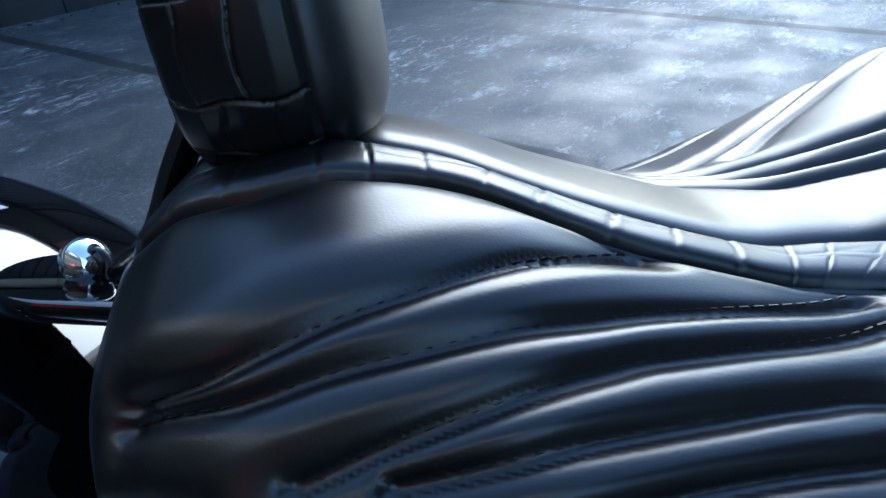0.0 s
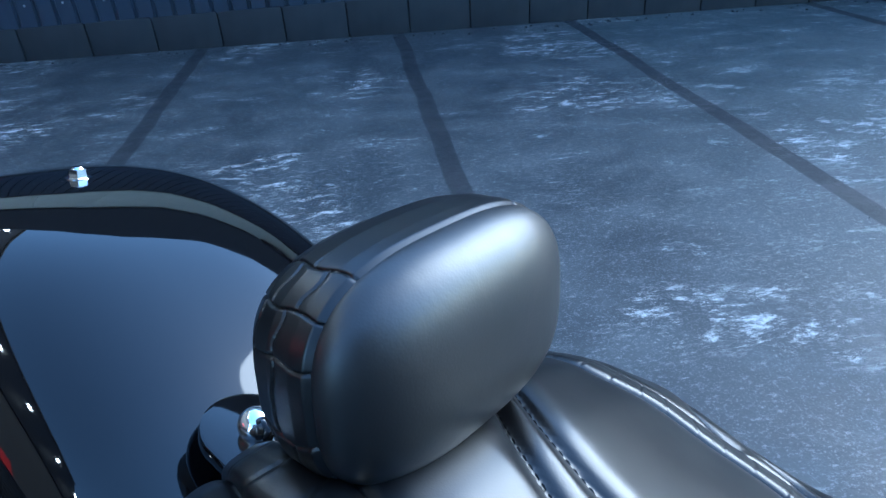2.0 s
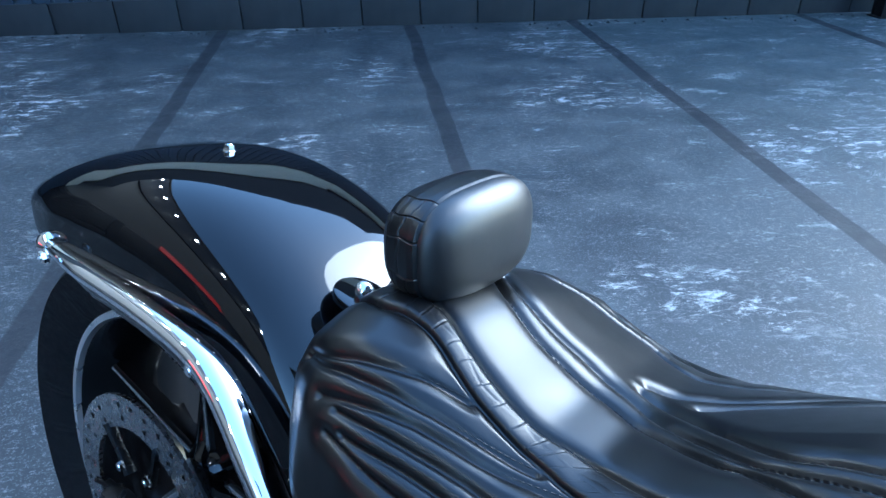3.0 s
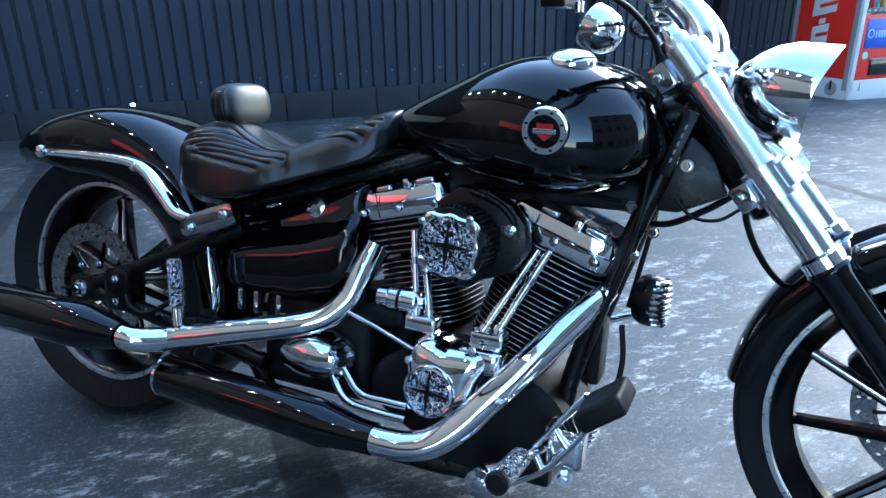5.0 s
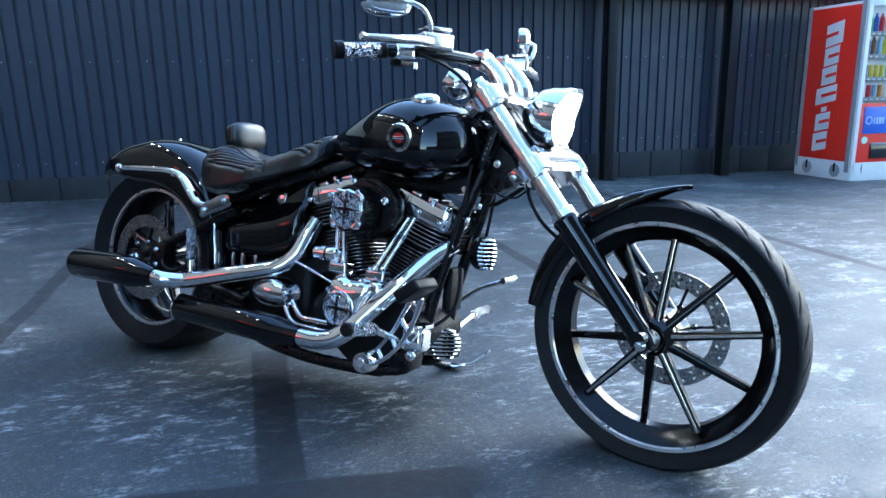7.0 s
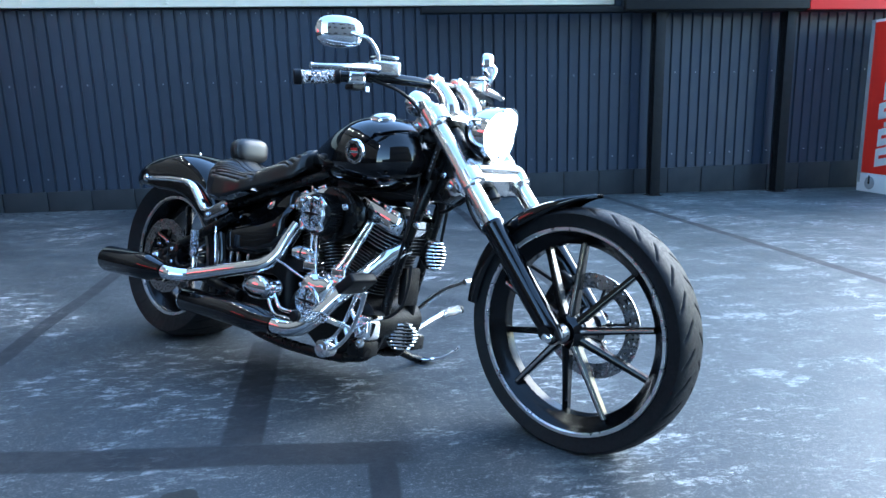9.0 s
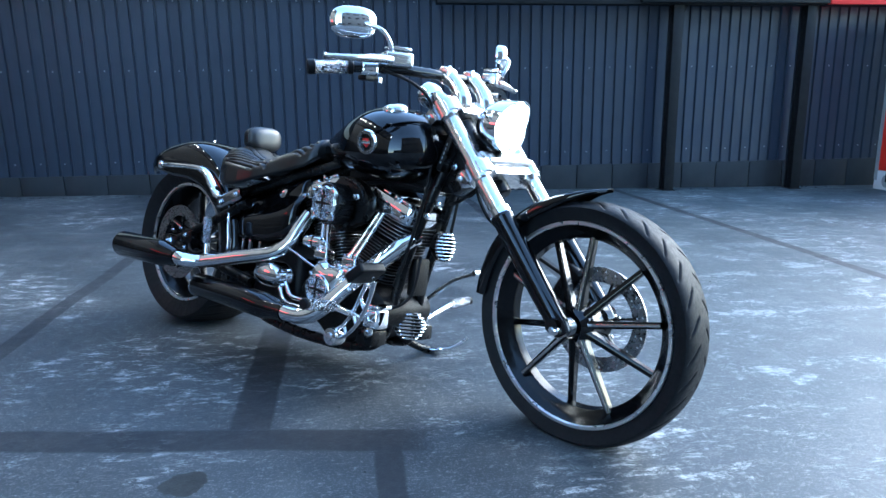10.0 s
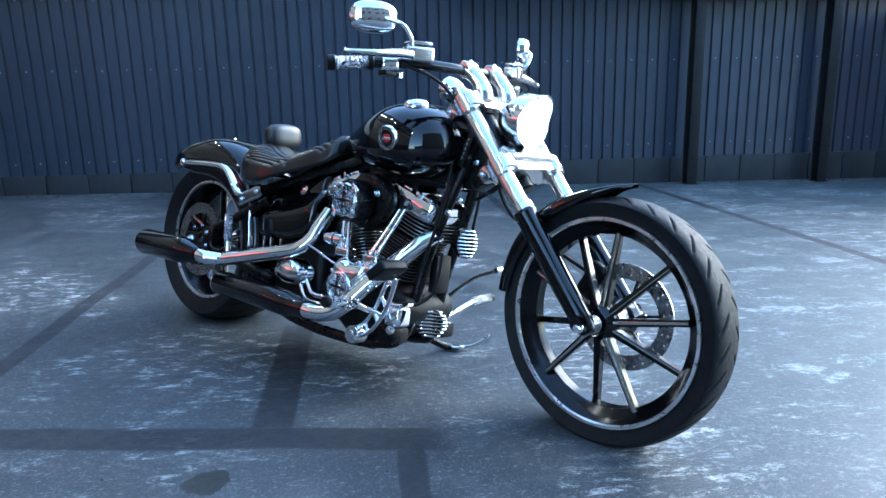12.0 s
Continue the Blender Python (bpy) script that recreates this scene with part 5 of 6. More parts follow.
# ---- side panels, gearbox ----
def side_covers():
    poly = [(0.372, 0.528), (0.46, 0.552), (0.55, 0.590), (0.64, 0.622), (0.695, 0.640), (0.705, 0.50), (0.690, 0.440), (0.640, 0.405), (0.575, 0.382), (0.40, 0.376), (0.378, 0.42)]
    c = part("oil_tank", plate(poly, -0.092, 0.092, 0.016), BLACK, bike, "gloss black oil tank and battery cover", sharp=30)
    def panel(u, v):
        x = 0.388 + 0.308 * u
        lo = np.interp(u, (0, 0.1, 0.6, 0.85, 1), (0.392, 0.378, 0.382, 0.405, 0.45))
        hi = np.interp(u, (0, 0.1, 0.5, 1), (0.520, 0.530, 0.570, 0.626))
        edge = (1 - (2 * u - 1) ** 8) * (1 - (2 * v - 1) ** 8)
        step = 0.040 / (1 + math.exp(-(v - 0.66 + 0.06 * u) * 16))
        return (x, -0.128 - 0.030 * max(0.0, edge) ** 0.6 + step, lo + (hi - lo) * v)
    part("side_panel", grid([[panel(u, v) for v in np.linspace(0, 1, 40)] for u in np.linspace(0, 1, 50)]), BLACK, c, "gloss black bulged side panel", sharp=60)
    boss = part("oil_filler", lathe([(0.036, -0.088), (0.036, -0.0985), (0.034, -0.0995), (0.0, -0.0995)][::-1], 32, centre=(0.594, 0, 0.560)), BLACK, c, "black filler recess")
    part("filler_cap", lathe([(0.0, -0.122), (0.013, -0.1205), (0.023, -0.116), (0.029, -0.108), (0.030, -0.098)], 14, centre=(0.594, 0, 0.560)), CHROME, boss, "faceted chrome oil filler cap", sharp=12)
    sm = part("starter_motor", lathe([(0.0, 0.048), (0.012, 0.048), (0.014, 0.040), (0.022, 0.036), (0.024, 0.030), (0.024, -0.020), (0.019, -0.026), (0.019, -0.045), (0.0, -0.045)], 28, axis='x', centre=(0.795, -0.125, 0.415)), CHROME, bike, "chrome starter motor end")
    part("starter_band", rod((0.790, -0.125, 0.415), (0.802, -0.125, 0.415), 0.0255, 24), SATIN, sm)
    part("brake_line", tube([(0.70, -0.165, 0.385), (0.76, -0.17, 0.37), (0.83, -0.17, 0.345), (0.86, -0.165, 0.335)], 0.004, 10, smooth=6), CHROME, bike, "thin chrome line")
    part("gearbox", box(0.60, 0.0, 0.285, 0.26, 0.24, 0.20, 0.03, 3), ENGINE, bike, "black gearbox housing")
    part("gearbox_top", box(0.72, -0.02, 0.375, 0.16, 0.20, 0.05, 0.02, 3), ENGINE, bike)
    for x in (0.435, 0.475, 0.53):
        part("bracket", box(x, -0.142, 0.362, 0.012, 0.012, 0.045, 0.003), CHROME, bike)
    st = part("starter_cover", lathe([(0.0, -0.052), (0.020, -0.050), (0.034, -0.042), (0.040, -0.026), (0.041, 0.0), (0.044, 0.004), (0.044, 0.012)], 32, squash=0.72), CHROME, bike, "chrome gearbox side cover", m=Matrix.Translation((0.628, -0.140, 0.284)) @ Matrix.Diagonal((1.75, 1.15, 1.5, 1)))
    for x, z in ((0.03, -0.02), (-0.03, -0.02), (0.0, 0.027)):
        bolt("cover_bolt", (x, -0.012, z), (0, -1, 0), 0.005, 0.005, st)
    part("oil_line", tube([(0.66, -0.14, 0.305), (0.70, -0.15, 0.255), (0.735, -0.155, 0.225), (0.79, -0.155, 0.222), (0.83, -0.15, 0.22)], 0.008, 12, smooth=8), CHROME, bike, "chrome oil line")
    part("oil_line", tube([(0.64, -0.145, 0.31), (0.675, -0.155, 0.24), (0.71, -0.16, 0.205), (0.77, -0.16, 0.198), (0.83, -0.155, 0.195)], 0.008, 12, smooth=8), CHROME, bike, "chrome oil line")
    part("primary_cover", box(0.75, 0.155, 0.27, 0.52, 0.07, 0.20, 0.03, 3), BLACK, bike, "gloss black primary cover")


side_covers()


# ---- engine ----
def rounded(hx, hy, n=40, e=0.45):
    return [(hx * np.sign(math.cos(a)) * abs(math.cos(a)) ** e, hy * np.sign(math.sin(a)) * abs(math.sin(a)) ** e) for a in np.linspace(0, math.tau, n, endpoint=False)]


def fin_mesh(hx, hy, t):
    rows = []
    for h, k in ((-0.5, 0.985), (-0.3, 1.0), (0.3, 1.0), (0.5, 0.985)):
        rows.append([(x * k, y * k, h * t) for x, y in rounded(hx, hy, 40, 0.5)])
    return grid(rows, closed_v=True, cap=True)


def cylinder(tilt, foot, name, label, rods):
    m = Matrix.Translation(foot) @ Matrix.Rotation(radians(tilt), 4, 'Y')
    inv = m.inverted()
    core = part(name, lathe([(0.0, 0.10), (0.062, 0.10), (0.060, 0.33), (0.0, 0.33)], 32, axis='z'), ENGINE, bike, label, m=m)
    fin = None
    for k in range(13):
        z = 0.135 + 0.0105 * k
        if fin is None:
            fin = part("fin", fin_mesh(0.084, 0.090, 0.0036), [ENGINE], core, "thin cooling fin", m=Matrix.Translation((0, 0, z)))
            edge = part("fin_edge", grid([[(x * k2, y * k2, hh) for x, y in rounded(0.0848, 0.0908, 40, 0.5)] for k2, hh in ((0.998, -0.0009), (1.0, -0.0003), (1.0, 0.0003), (0.998, 0.0009))], closed_v=True), FINEDGE, core, "machined fin edge", m=Matrix.Translation((0, 0, z)))
        else:
            again(fin, Matrix.Translation((0, 0, z)))
            again(edge, Matrix.Translation((0, 0, z)))
    head = part("cylinder_head", box(0, 0, 0.315, 0.15, 0.15, 0.085, 0.015), ENGINE, core)
    hf = None
    for k in range(6):
        z = 0.283 + 0.0115 * k
        if hf is None:
            hf = part("head_fin", fin_mesh(0.106, 0.102, 0.0045), ENGINE, core, "wide head fin", m=Matrix.Translation((0, 0, z)))
            he = part("head_fin_edge", grid([[(x * k2, y * k2, hh) for x, y in rounded(0.1068, 0.1028, 40, 0.5)] for k2, hh in ((0.998, -0.0010), (1.0, -0.0004), (1.0, 0.0004), (0.998, 0.0010))], closed_v=True), FINEDGE, core, "machined fin edge", m=Matrix.Translation((0, 0, z)))
        else:
            again(hf, Matrix.Translation((0, 0, z)))
            again(he, Matrix.Translation((0, 0, z)))
    rows = []
    for z, k in ((0.346, 0.985), (0.350, 1.0), (0.372, 1.0), (0.374, 0.97), (0.376, 0.97), (0.396, 0.93), (0.408, 0.82), (0.412, 0.62)):
        rows.append([(x * k, y * k, z) for x, y in rounded(0.108, 0.104, 48, 0.32)])
    rk = part("rocker_cover", grid(rows, closed_v=True, cap=True), CHROME, core, "chrome rocker cover", sharp=30)
    for dx in (-0.075, 0.075, 0.0):
        bolt("cover_bolt", (dx, -0.107, 0.362), (0, -1, 0), 0.006, 0.008, rk)
    part("cover_strap", box(0.025, -0.052, 0.404, 0.012, 0.11, 0.02, 0.004), CHROME, rk)
    part("rocker_clip", box(0.058, -0.070, 0.404, 0.040, 0.050, 0.014, 0.006, 3), CHROME, rk, "chrome clip on the cover")
    part("rocker_clip", box(-0.030, -0.072, 0.403, 0.034, 0.045, 0.014, 0.006, 3), CHROME, rk, "chrome clip on the cover")
    part("cover_seam", box(-0.042, -0.1042, 0.372, 0.002, 0.002, 0.045, 0.0005), SATIN, rk)
    # pushrods: (foot x, z, top x, z)
    fx, fz, tx, tz = rods
    for dx in (-0.017, 0.017):
        lo, hi = Vector((fx + dx * 0.8, -0.134, fz)), Vector((tx + dx * 0.6, -0.102, tz))
        at = lambda k: inv @ (lo + (hi - lo) * k)
        t = part("pushrod_tube", rod(at(0), at(1), 0.0075, 16), CHROME, core, "chrome pushrod tube")
        part("pushrod_collar", rod(at(0.02), at(0.10), 0.0108, 16), CHROME, t)
        part("pushrod_collar", rod(at(0.60), at(0.68), 0.0098, 16), SMOKE, t)
    blk = box(fx, -0.130, fz - 0.012, 0.062, 0.040, 0.030, 0.007, 3)
    blk.transform(inv)
    lb = part("lifter_block", blk, CHROME, core, "chrome lifter block")
    for dx in (-0.022, 0.022):
        bolt("block_bolt", inv @ Vector((fx + dx, -0.142, fz + 0.003)), (inv.to_3x3() @ Vector((0, -0.3, 1))), 0.005, 0.006, lb)
    return core


cylinder(20.0, (0.944, 0, 0.217), "front_cylinder", "finned black front cylinder", (0.975, 0.385, 1.052, 0.540))
cylinder(-14.0, (0.854, 0, 0.231), "rear_cylinder", "finned black rear cylinder", (0.845, 0.392, 0.812, 0.545))


def crankcase():
    rows = []
    for y, k in ((-0.118, 0.90), (-0.110, 0.97), (-0.07, 1.0), (0.07, 1.0), (0.11, 0.97), (0.118, 0.9)):
        ring = []
        for a in np.linspace(0, math.tau, 64, endpoint=False):
            r = 0.158 + 0.016 * math.cos(2 * a + 0.4) + 0.014 * math.cos(4 * a)
            ring.append((0.925 + k * r * 1.08 * math.cos(a), y, 0.235 + k * r * 0.86 * math.sin(a)))
        rows.append(ring[::-1])
    c = part("crankcase", grid(rows, closed_v=True, cap=True), ENGINE, bike, "black wrinkle-finish crankcase")
    # cam cover: rounded chrome nose with an engraved disc
    rows = []
    for y, k in ((-0.110, 1.02), (-0.140, 1.02), (-0.154, 0.99), (-0.166, 0.93), (-0.176, 0.83), (-0.183, 0.69), (-0.187, 0.50), (-0.188, 0.3)):
        ring = []
        for a in np.linspace(0, math.tau, 72, endpoint=False):
            ca, sa = math.cos(a), math.sin(a)
            r = 0.074 + 0.034 * math.exp(-((a - 0.62) / 0.34) ** 2) + 0.014 * math.exp(-((a - 2.3) / 0.5) ** 2) - 0.006 * math.exp(-((a - 1.45) / 0.25) ** 2)
            ring.append((0.902 + k * r * ca, y, 0.290 + k * r * sa))
        rows.append(ring[::-1])
    cam_c = part("cam_cover", grid(rows, closed_v=True, cap=True), CHROME, bike, "polished chrome cam cover")
    rim = part("timing_cover", lathe([(0.047, -0.170), (0.049, -0.190), (0.047, -0.196), (0.043, -0.197), (0.042, -0.193), (0.0, -0.193)][::-1], 48, centre=(0.890, 0, 0.276)), CHROME, cam_c)
    part("engraved_disc", lathe([(0.0, -0.1965), (0.030, -0.1960), (0.0415, -0.1945)], 48, centre=(0.890, 0, 0.276)), ENGRAVED, rim, "engraved chrome disc")
    for a in (0.0, math.pi / 2):
        part("cross_bar", plate([(-0.041, 0.0008), (0.0, 0.0046), (0.041, 0.0008), (0.041, -0.0008), (0.0, -0.0046), (-0.041, -0.0008)], -0.0020, 0.0015, 0.0004, m=Matrix.Translation((0.890, -0.1965, 0.276)) @ Matrix.Rotation(a + 0.06, 4, 'Y')), SATIN, rim)
    # oil filter housing and lifter bridge
    part("lifter_bridge", box(0.968, -0.140, 0.338, 0.085, 0.06, 0.050, 0.020, 4, m=None), CHROME, cam_c)
    for x, z in ((0.84, 0.32), (0.96, 0.36), (0.955, 0.27), (0.85, 0.235)):
        bolt("cover_bolt", (x, -0.174, z), (0, -1, 0), 0.006, 0.006, cam_c)
    part("oil_filter", lathe([(0.0, 0.06), (0.034, 0.06), (0.038, 0.052), (0.038, -0.04), (0.030, -0.046), (0.0, -0.046)], 32, axis='x', centre=(1.040, 0.0, 0.225)), SATIN, bike, "black oil filter")


crankcase()


def air_cleaner():
    at = Matrix.Translation((0.925, -0.222, 0.549))
    b = part("air_cleaner", lathe([(0.0, 0.0), (0.060, 0.0), (0.062, 0.004), (0.062, 0.062), (0.0, 0.062)], 48), SATIN, bike, "round air cleaner with an engraved chrome cover", m=at)
    n = 44
    rib = None
    for k in range(n):
        q = Matrix.Rotation(math.tau * k / n, 4, 'Y') @ Matrix.Translation((0.063, 0.034, 0))
        if rib is None:
            rib = part("filter_rib", box(0, 0, 0, 0.006, 0.052, 0.0045, 0.0015, 1), HOSE, b, m=q)
        else:
            again(rib, q)
    rows = []
    for y, k in ((0.004, 0.93), (0.000, 0.985), (-0.004, 1.0), (-0.009, 0.99), (-0.0125, 0.95), (-0.014, 0.90)):
        row = []
        for a in np.linspace(0, math.tau, 96, endpoint=False):
            r = 0.0565 + 0.0060 * math.cos(4 * (a - radians(40))) + 0.0030 * math.cos(8 * (a - radians(40)))
            row.append((k * r * math.cos(a), y, k * r * math.sin(a)))
        rows.append(row[::-1])
    rows.append([(0.0490 * math.cos(a), -0.0125, -0.0490 * math.sin(a)) for a in np.linspace(0, math.tau, 96, endpoint=False)])
    rows.append([(0.0482 * math.cos(a), -0.009, -0.0482 * math.sin(a)) for a in np.linspace(0, math.tau, 96, endpoint=False)])
    cov = part("cover_ring", grid(rows, closed_v=True, cap=False), CHROME, b, "four-lobed chrome cover ring")
    part("engraved_disc", lathe([(0.0, -0.0155), (0.030, -0.0145), (0.0470, -0.0115), (0.0485, -0.008)], 64), ENGRAVED, cov, "engraved chrome disc")
    for a in (0.0, math.pi / 2):
        part("cross_bar", plate([(-0.044, 0.0008), (0.0, 0.0048), (0.044, 0.0008), (0.044, -0.0008), (0.0, -0.0048), (-0.044, -0.0008)], -0.0168, -0.0130, 0.0004, m=Matrix.Rotation(a + 0.05, 4, 'Y')), SATIN, cov)
    for k in range(4):
        a = radians(-38) + k * math.pi / 2
        bolt("cover_screw", (0.0600 * math.cos(a), -0.013, 0.0600 * math.sin(a)), (0, -1, 0), 0.005, 0.005, cov)
    # broad black backing plate behind the filter
    bp = part("backing_plate", plate([(0.862, 0.505), (0.90, 0.482), (0.96, 0.480), (1.01, 0.50), (1.035, 0.54), (1.03, 0.585), (1.00, 0.618), (0.955, 0.640), (0.90, 0.640), (0.862, 0.61)], -0.150, -0.105, 0.016), SATIN, bike, "black air cleaner backing plate", sharp=30)
    part("plate_rib", tube([(0.93, -0.150, 0.632), (0.975, -0.150, 0.618), (1.004, -0.150, 0.595), (1.014, -0.150, 0.565)], 0.006, 10, smooth=6), SATIN, bp)
    bolt("intake_bolt", (1.012, -0.178, 0.578), (0, -1, 0), 0.008, 0.010, bike)
    part("throttle_body", rod((0.925, -0.16, 0.50), (0.925, -0.02, 0.50), 0.035, 20), SATIN, bike)


air_cleaner()


# ---- exhaust ----
def exhaust():
    p = [(-0.105, -0.298, 0.296), (-0.102, -0.298, 0.296), (-0.095, -0.298, 0.296), (0.10, -0.300, 0.296), (0.185, -0.300, 0.296), (0.195, -0.300, 0.296), (0.262, -0.300, 0.294), (0.275, -0.300, 0.294)]
    u = part("upper_silencer", tube(p, [0.044, 0.0485, 0.0495, 0.0485, 0.0475, 0.044, 0.030, 0.026], 40, cap=False), BLACK, bike, "gloss black upper silencer")
    part("silencer_mouth", tube([(-0.103, -0.298, 0.296), (-0.10, -0.298, 0.296), (-0.02, -0.298, 0.296)], [0.0435, 0.041, 0.041], 32), SATIN, u)
    part("upper_pipe", tube([(0.262, -0.300, 0.294), (0.30, -0.292, 0.289), (0.335, -0.262, 0.287), (0.352, -0.246, 0.289), (0.42, -0.232, 0.304), (0.52, -0.212, 0.328), (0.60, -0.190, 0.347), (0.655, -0.168, 0.366), (0.692, -0.148, 0.40), (0.708, -0.128, 0.45), (0.722, -0.10, 0.505)], 0.0245, 28, smooth=8), CHROME, bike, "bent chrome upper exhaust pipe")
    q = [(0.318, -0.232, 0.200), (0.322, -0.232, 0.200), (0.33, -0.232, 0.2), (0.60, -0.238, 0.196), (0.715, -0.242, 0.192), (0.722, -0.242, 0.192), (0.785, -0.245, 0.190), (0.815, -0.245, 0.190)]
    l = part("lower_silencer", tube(q, [0.036, 0.041, 0.043, 0.043, 0.043, 0.040, 0.030, 0.029], 40, cap=False), BLACK, bike, "gloss black lower silencer")
    part("end_ring", tube([(0.316, -0.232, 0.2), (0.320, -0.232, 0.2), (0.326, -0.232, 0.2)], [0.040, 0.0435, 0.0435], 40), CHROME, l)
    part("lower_pipe", tube([(0.805, -0.245, 0.190), (0.84, -0.243, 0.189), (0.88, -0.236, 0.190), (0.92, -0.225, 0.203), (0.96, -0.210, 0.235), (1.00, -0.190, 0.281), (1.06, -0.150, 0.355), (1.105, -0.110, 0.412), (1.138, -0.075, 0.455), (1.15, -0.04, 0.475)], 0.0265, 28, smooth=8), CHROME, bike, "bent chrome front exhaust pipe")
    part("exhaust_bracket", box(0.62, -0.19, 0.155, 0.05, 0.09, 0.012, 0.003), SATIN, bike)


exhaust()


# ---- forward controls, grilles, stand ----
def controls():
    for s in (-1, 1):
        c = part("control_mount", box(1.075, s * 0.115, 0.155, 0.07, 0.07, 0.05, 0.01), SATIN, bike, "black forward control mount")
        y0, y1 = s * 0.235, s * 0.345
        pg = part("foot_peg", lathe([(0.0, -0.052), (0.014, -0.052), (0.0165, -0.047), (0.0165, 0.047), (0.014, 0.052), (0.0, 0.052)], 24), ENGRAVED, bike, "engraved chrome foot peg", m=Matrix.Translation((1.100 if s < 0 else 1.055, s * 0.365, 0.268 if s < 0 else 0.238)) @ Matrix.Rotation(radians(s * 6), 4, 'X'))
        part("peg_end", lathe([(0.0, s * 0.066), (0.013, s * 0.066), (0.0165, s * 0.062), (0.0165, s * 0.052)][::-s], 24), HOSE, pg)
        part("peg_stem", rod((0, -s * 0.052, 0), (-0.005, -s * 0.21, -0.035), 0.010, 14), CHROME, pg)
    rb = part("pedal_pivot", lathe([(0.0, -0.030), (0.012, -0.030), (0.014, -0.026), (0.026, -0.024), (0.028, -0.018), (0.028, 0.018), (0.0, 0.020)], 28), CHROME, bike, "chrome pedal pivot", m=Matrix.Translation((1.010, -0.205, 0.150)))
    arm = part("brake_pedal", tube([(1.005, -0.205, 0.138), (1.065, -0.215, 0.165), (1.125, -0.232, 0.215), (1.172, -0.250, 0.285), (1.200, -0.265, 0.350)], [0.012, 0.008, 0.0075, 0.0075, 0.009], 14, smooth=8, flat=0.7), CHROME, bike, "cut-out chrome brake pedal arm")
    part("arm_rail", tube([(1.005, -0.203, 0.168), (1.050, -0.213, 0.195), (1.100, -0.230, 0.245), (1.145, -0.248, 0.310), (1.180, -0.263, 0.358)], [0.010, 0.0075, 0.007, 0.0075, 0.009], 14, smooth=8, flat=0.7), CHROME, arm)
    for p, q in (((1.065, -0.215, 0.165), (1.050, -0.213, 0.195)), ((1.115, -0.229, 0.205), (1.095, -0.228, 0.238)), ((1.155, -0.243, 0.258), (1.130, -0.242, 0.288)), ((1.190, -0.259, 0.325), (1.165, -0.256, 0.335))):
        part("arm_web", rod(p, q, 0.006, 10), CHROME, arm)
    pd = part("pedal_pad", box(0, 0, 0, 0.070, 0.095, 0.030, 0.008, 3, m=Matrix.Translation((1.215, -0.320, 0.375)) @ Matrix.Rotation(radians(-38), 4, 'Y')), HOSE, arm, "black rubber pedal pad")
    part("pad_stem", rod((1.190, -0.262, 0.352), (1.222, -0.30, 0.372), 0.010, 12), CHROME, arm)
    mc = part("master_cylinder", box(1.140, -0.175, 0.228, 0.060, 0.055, 0.060, 0.012, 3), CHROME, bike, "chrome brake master cylinder")
    part("cylinder_cap", box(1.140, -0.175, 0.264, 0.066, 0.060, 0.012, 0.004), CHROME, mc)
    bolt("banjo_bolt", (1.145, -0.205, 0.190), (0.2, -1, 0), 0.011, 0.012, mc)
    part("shift_lever", tube([(1.00, 0.245, 0.245), (1.04, 0.252, 0.285), (1.10, 0.258, 0.330), (1.175, 0.262, 0.362)], [0.010, 0.009, 0.008, 0.008], 12, smooth=6), CHROME, bike, "chrome shift lever")
    part("shift_peg", rod((1.180, 0.250, 0.365), (1.185, 0.325, 0.370), 0.011, 14), CHROME, bike, "chrome shift peg")

    def grille(at, turn, hw, hh):
        g = part("grille", lathe([(0.0, -0.012), (hh * 0.9, -0.012), (hh, -0.006), (hh, 0.02), (hh * 0.9, 0.03), (0.0, 0.03)][::-1], 40), SATIN, bike, "oval grille housing", m=at @ Matrix.Rotation(radians(turn), 4, 'Z') @ Matrix.Diagonal((hw / hh, 1, 1, 1)))
        for k in range(8):
            z = -hh * 0.82 + hh * 1.64 * k / 7
            w = hh * math.sqrt(max(0.05, 1 - (z / hh) ** 2))
            part("grille_slat", tube([(-w, -0.006, z), (-w * 0.7, -0.016, z), (0, -0.020, z), (w * 0.7, -0.016, z), (w, -0.006, z)], 0.0042, 8, smooth=3), CHROME, g, "bright chrome slat")
    grille(Matrix.Translation((1.236, -0.008, 0.458)), 70, 0.036, 0.046)
    grille(Matrix.Translation((1.122, 0.010, 0.190)), 56, 0.050, 0.046)
    part("regulator", box(1.142, 0.0, 0.35, 0.03, 0.07, 0.12, 0.010), ENGINE, bike, "black regulator between the frame tubes")
    st = part("side_stand", tube([(0.96, 0.13, 0.125), (0.97, 0.18, 0.10), (0.985, 0.245, 0.070), (1.00, 0.285, 0.060)], [0.016, 0.015, 0.013, 0.013], 14, smooth=6), SATIN, bike, "side stand, lowered")
    part("stand_foot", tube([(0.955, 0.305, 0.066), (0.985, 0.300, 0.0625), (1.03, 0.295, 0.064), (1.05, 0.29, 0.072)], [0.010, 0.024, 0.024, 0.008], 14, smooth=4, flat=0.25), CHROME, st)
    part("stand_tang", tube([(1.03, 0.30, 0.066), (1.06, 0.33, 0.073), (1.085, 0.365, 0.097), (1.095, 0.385, 0.115)], 0.0045, 10, smooth=6), STEEL, st)


controls()


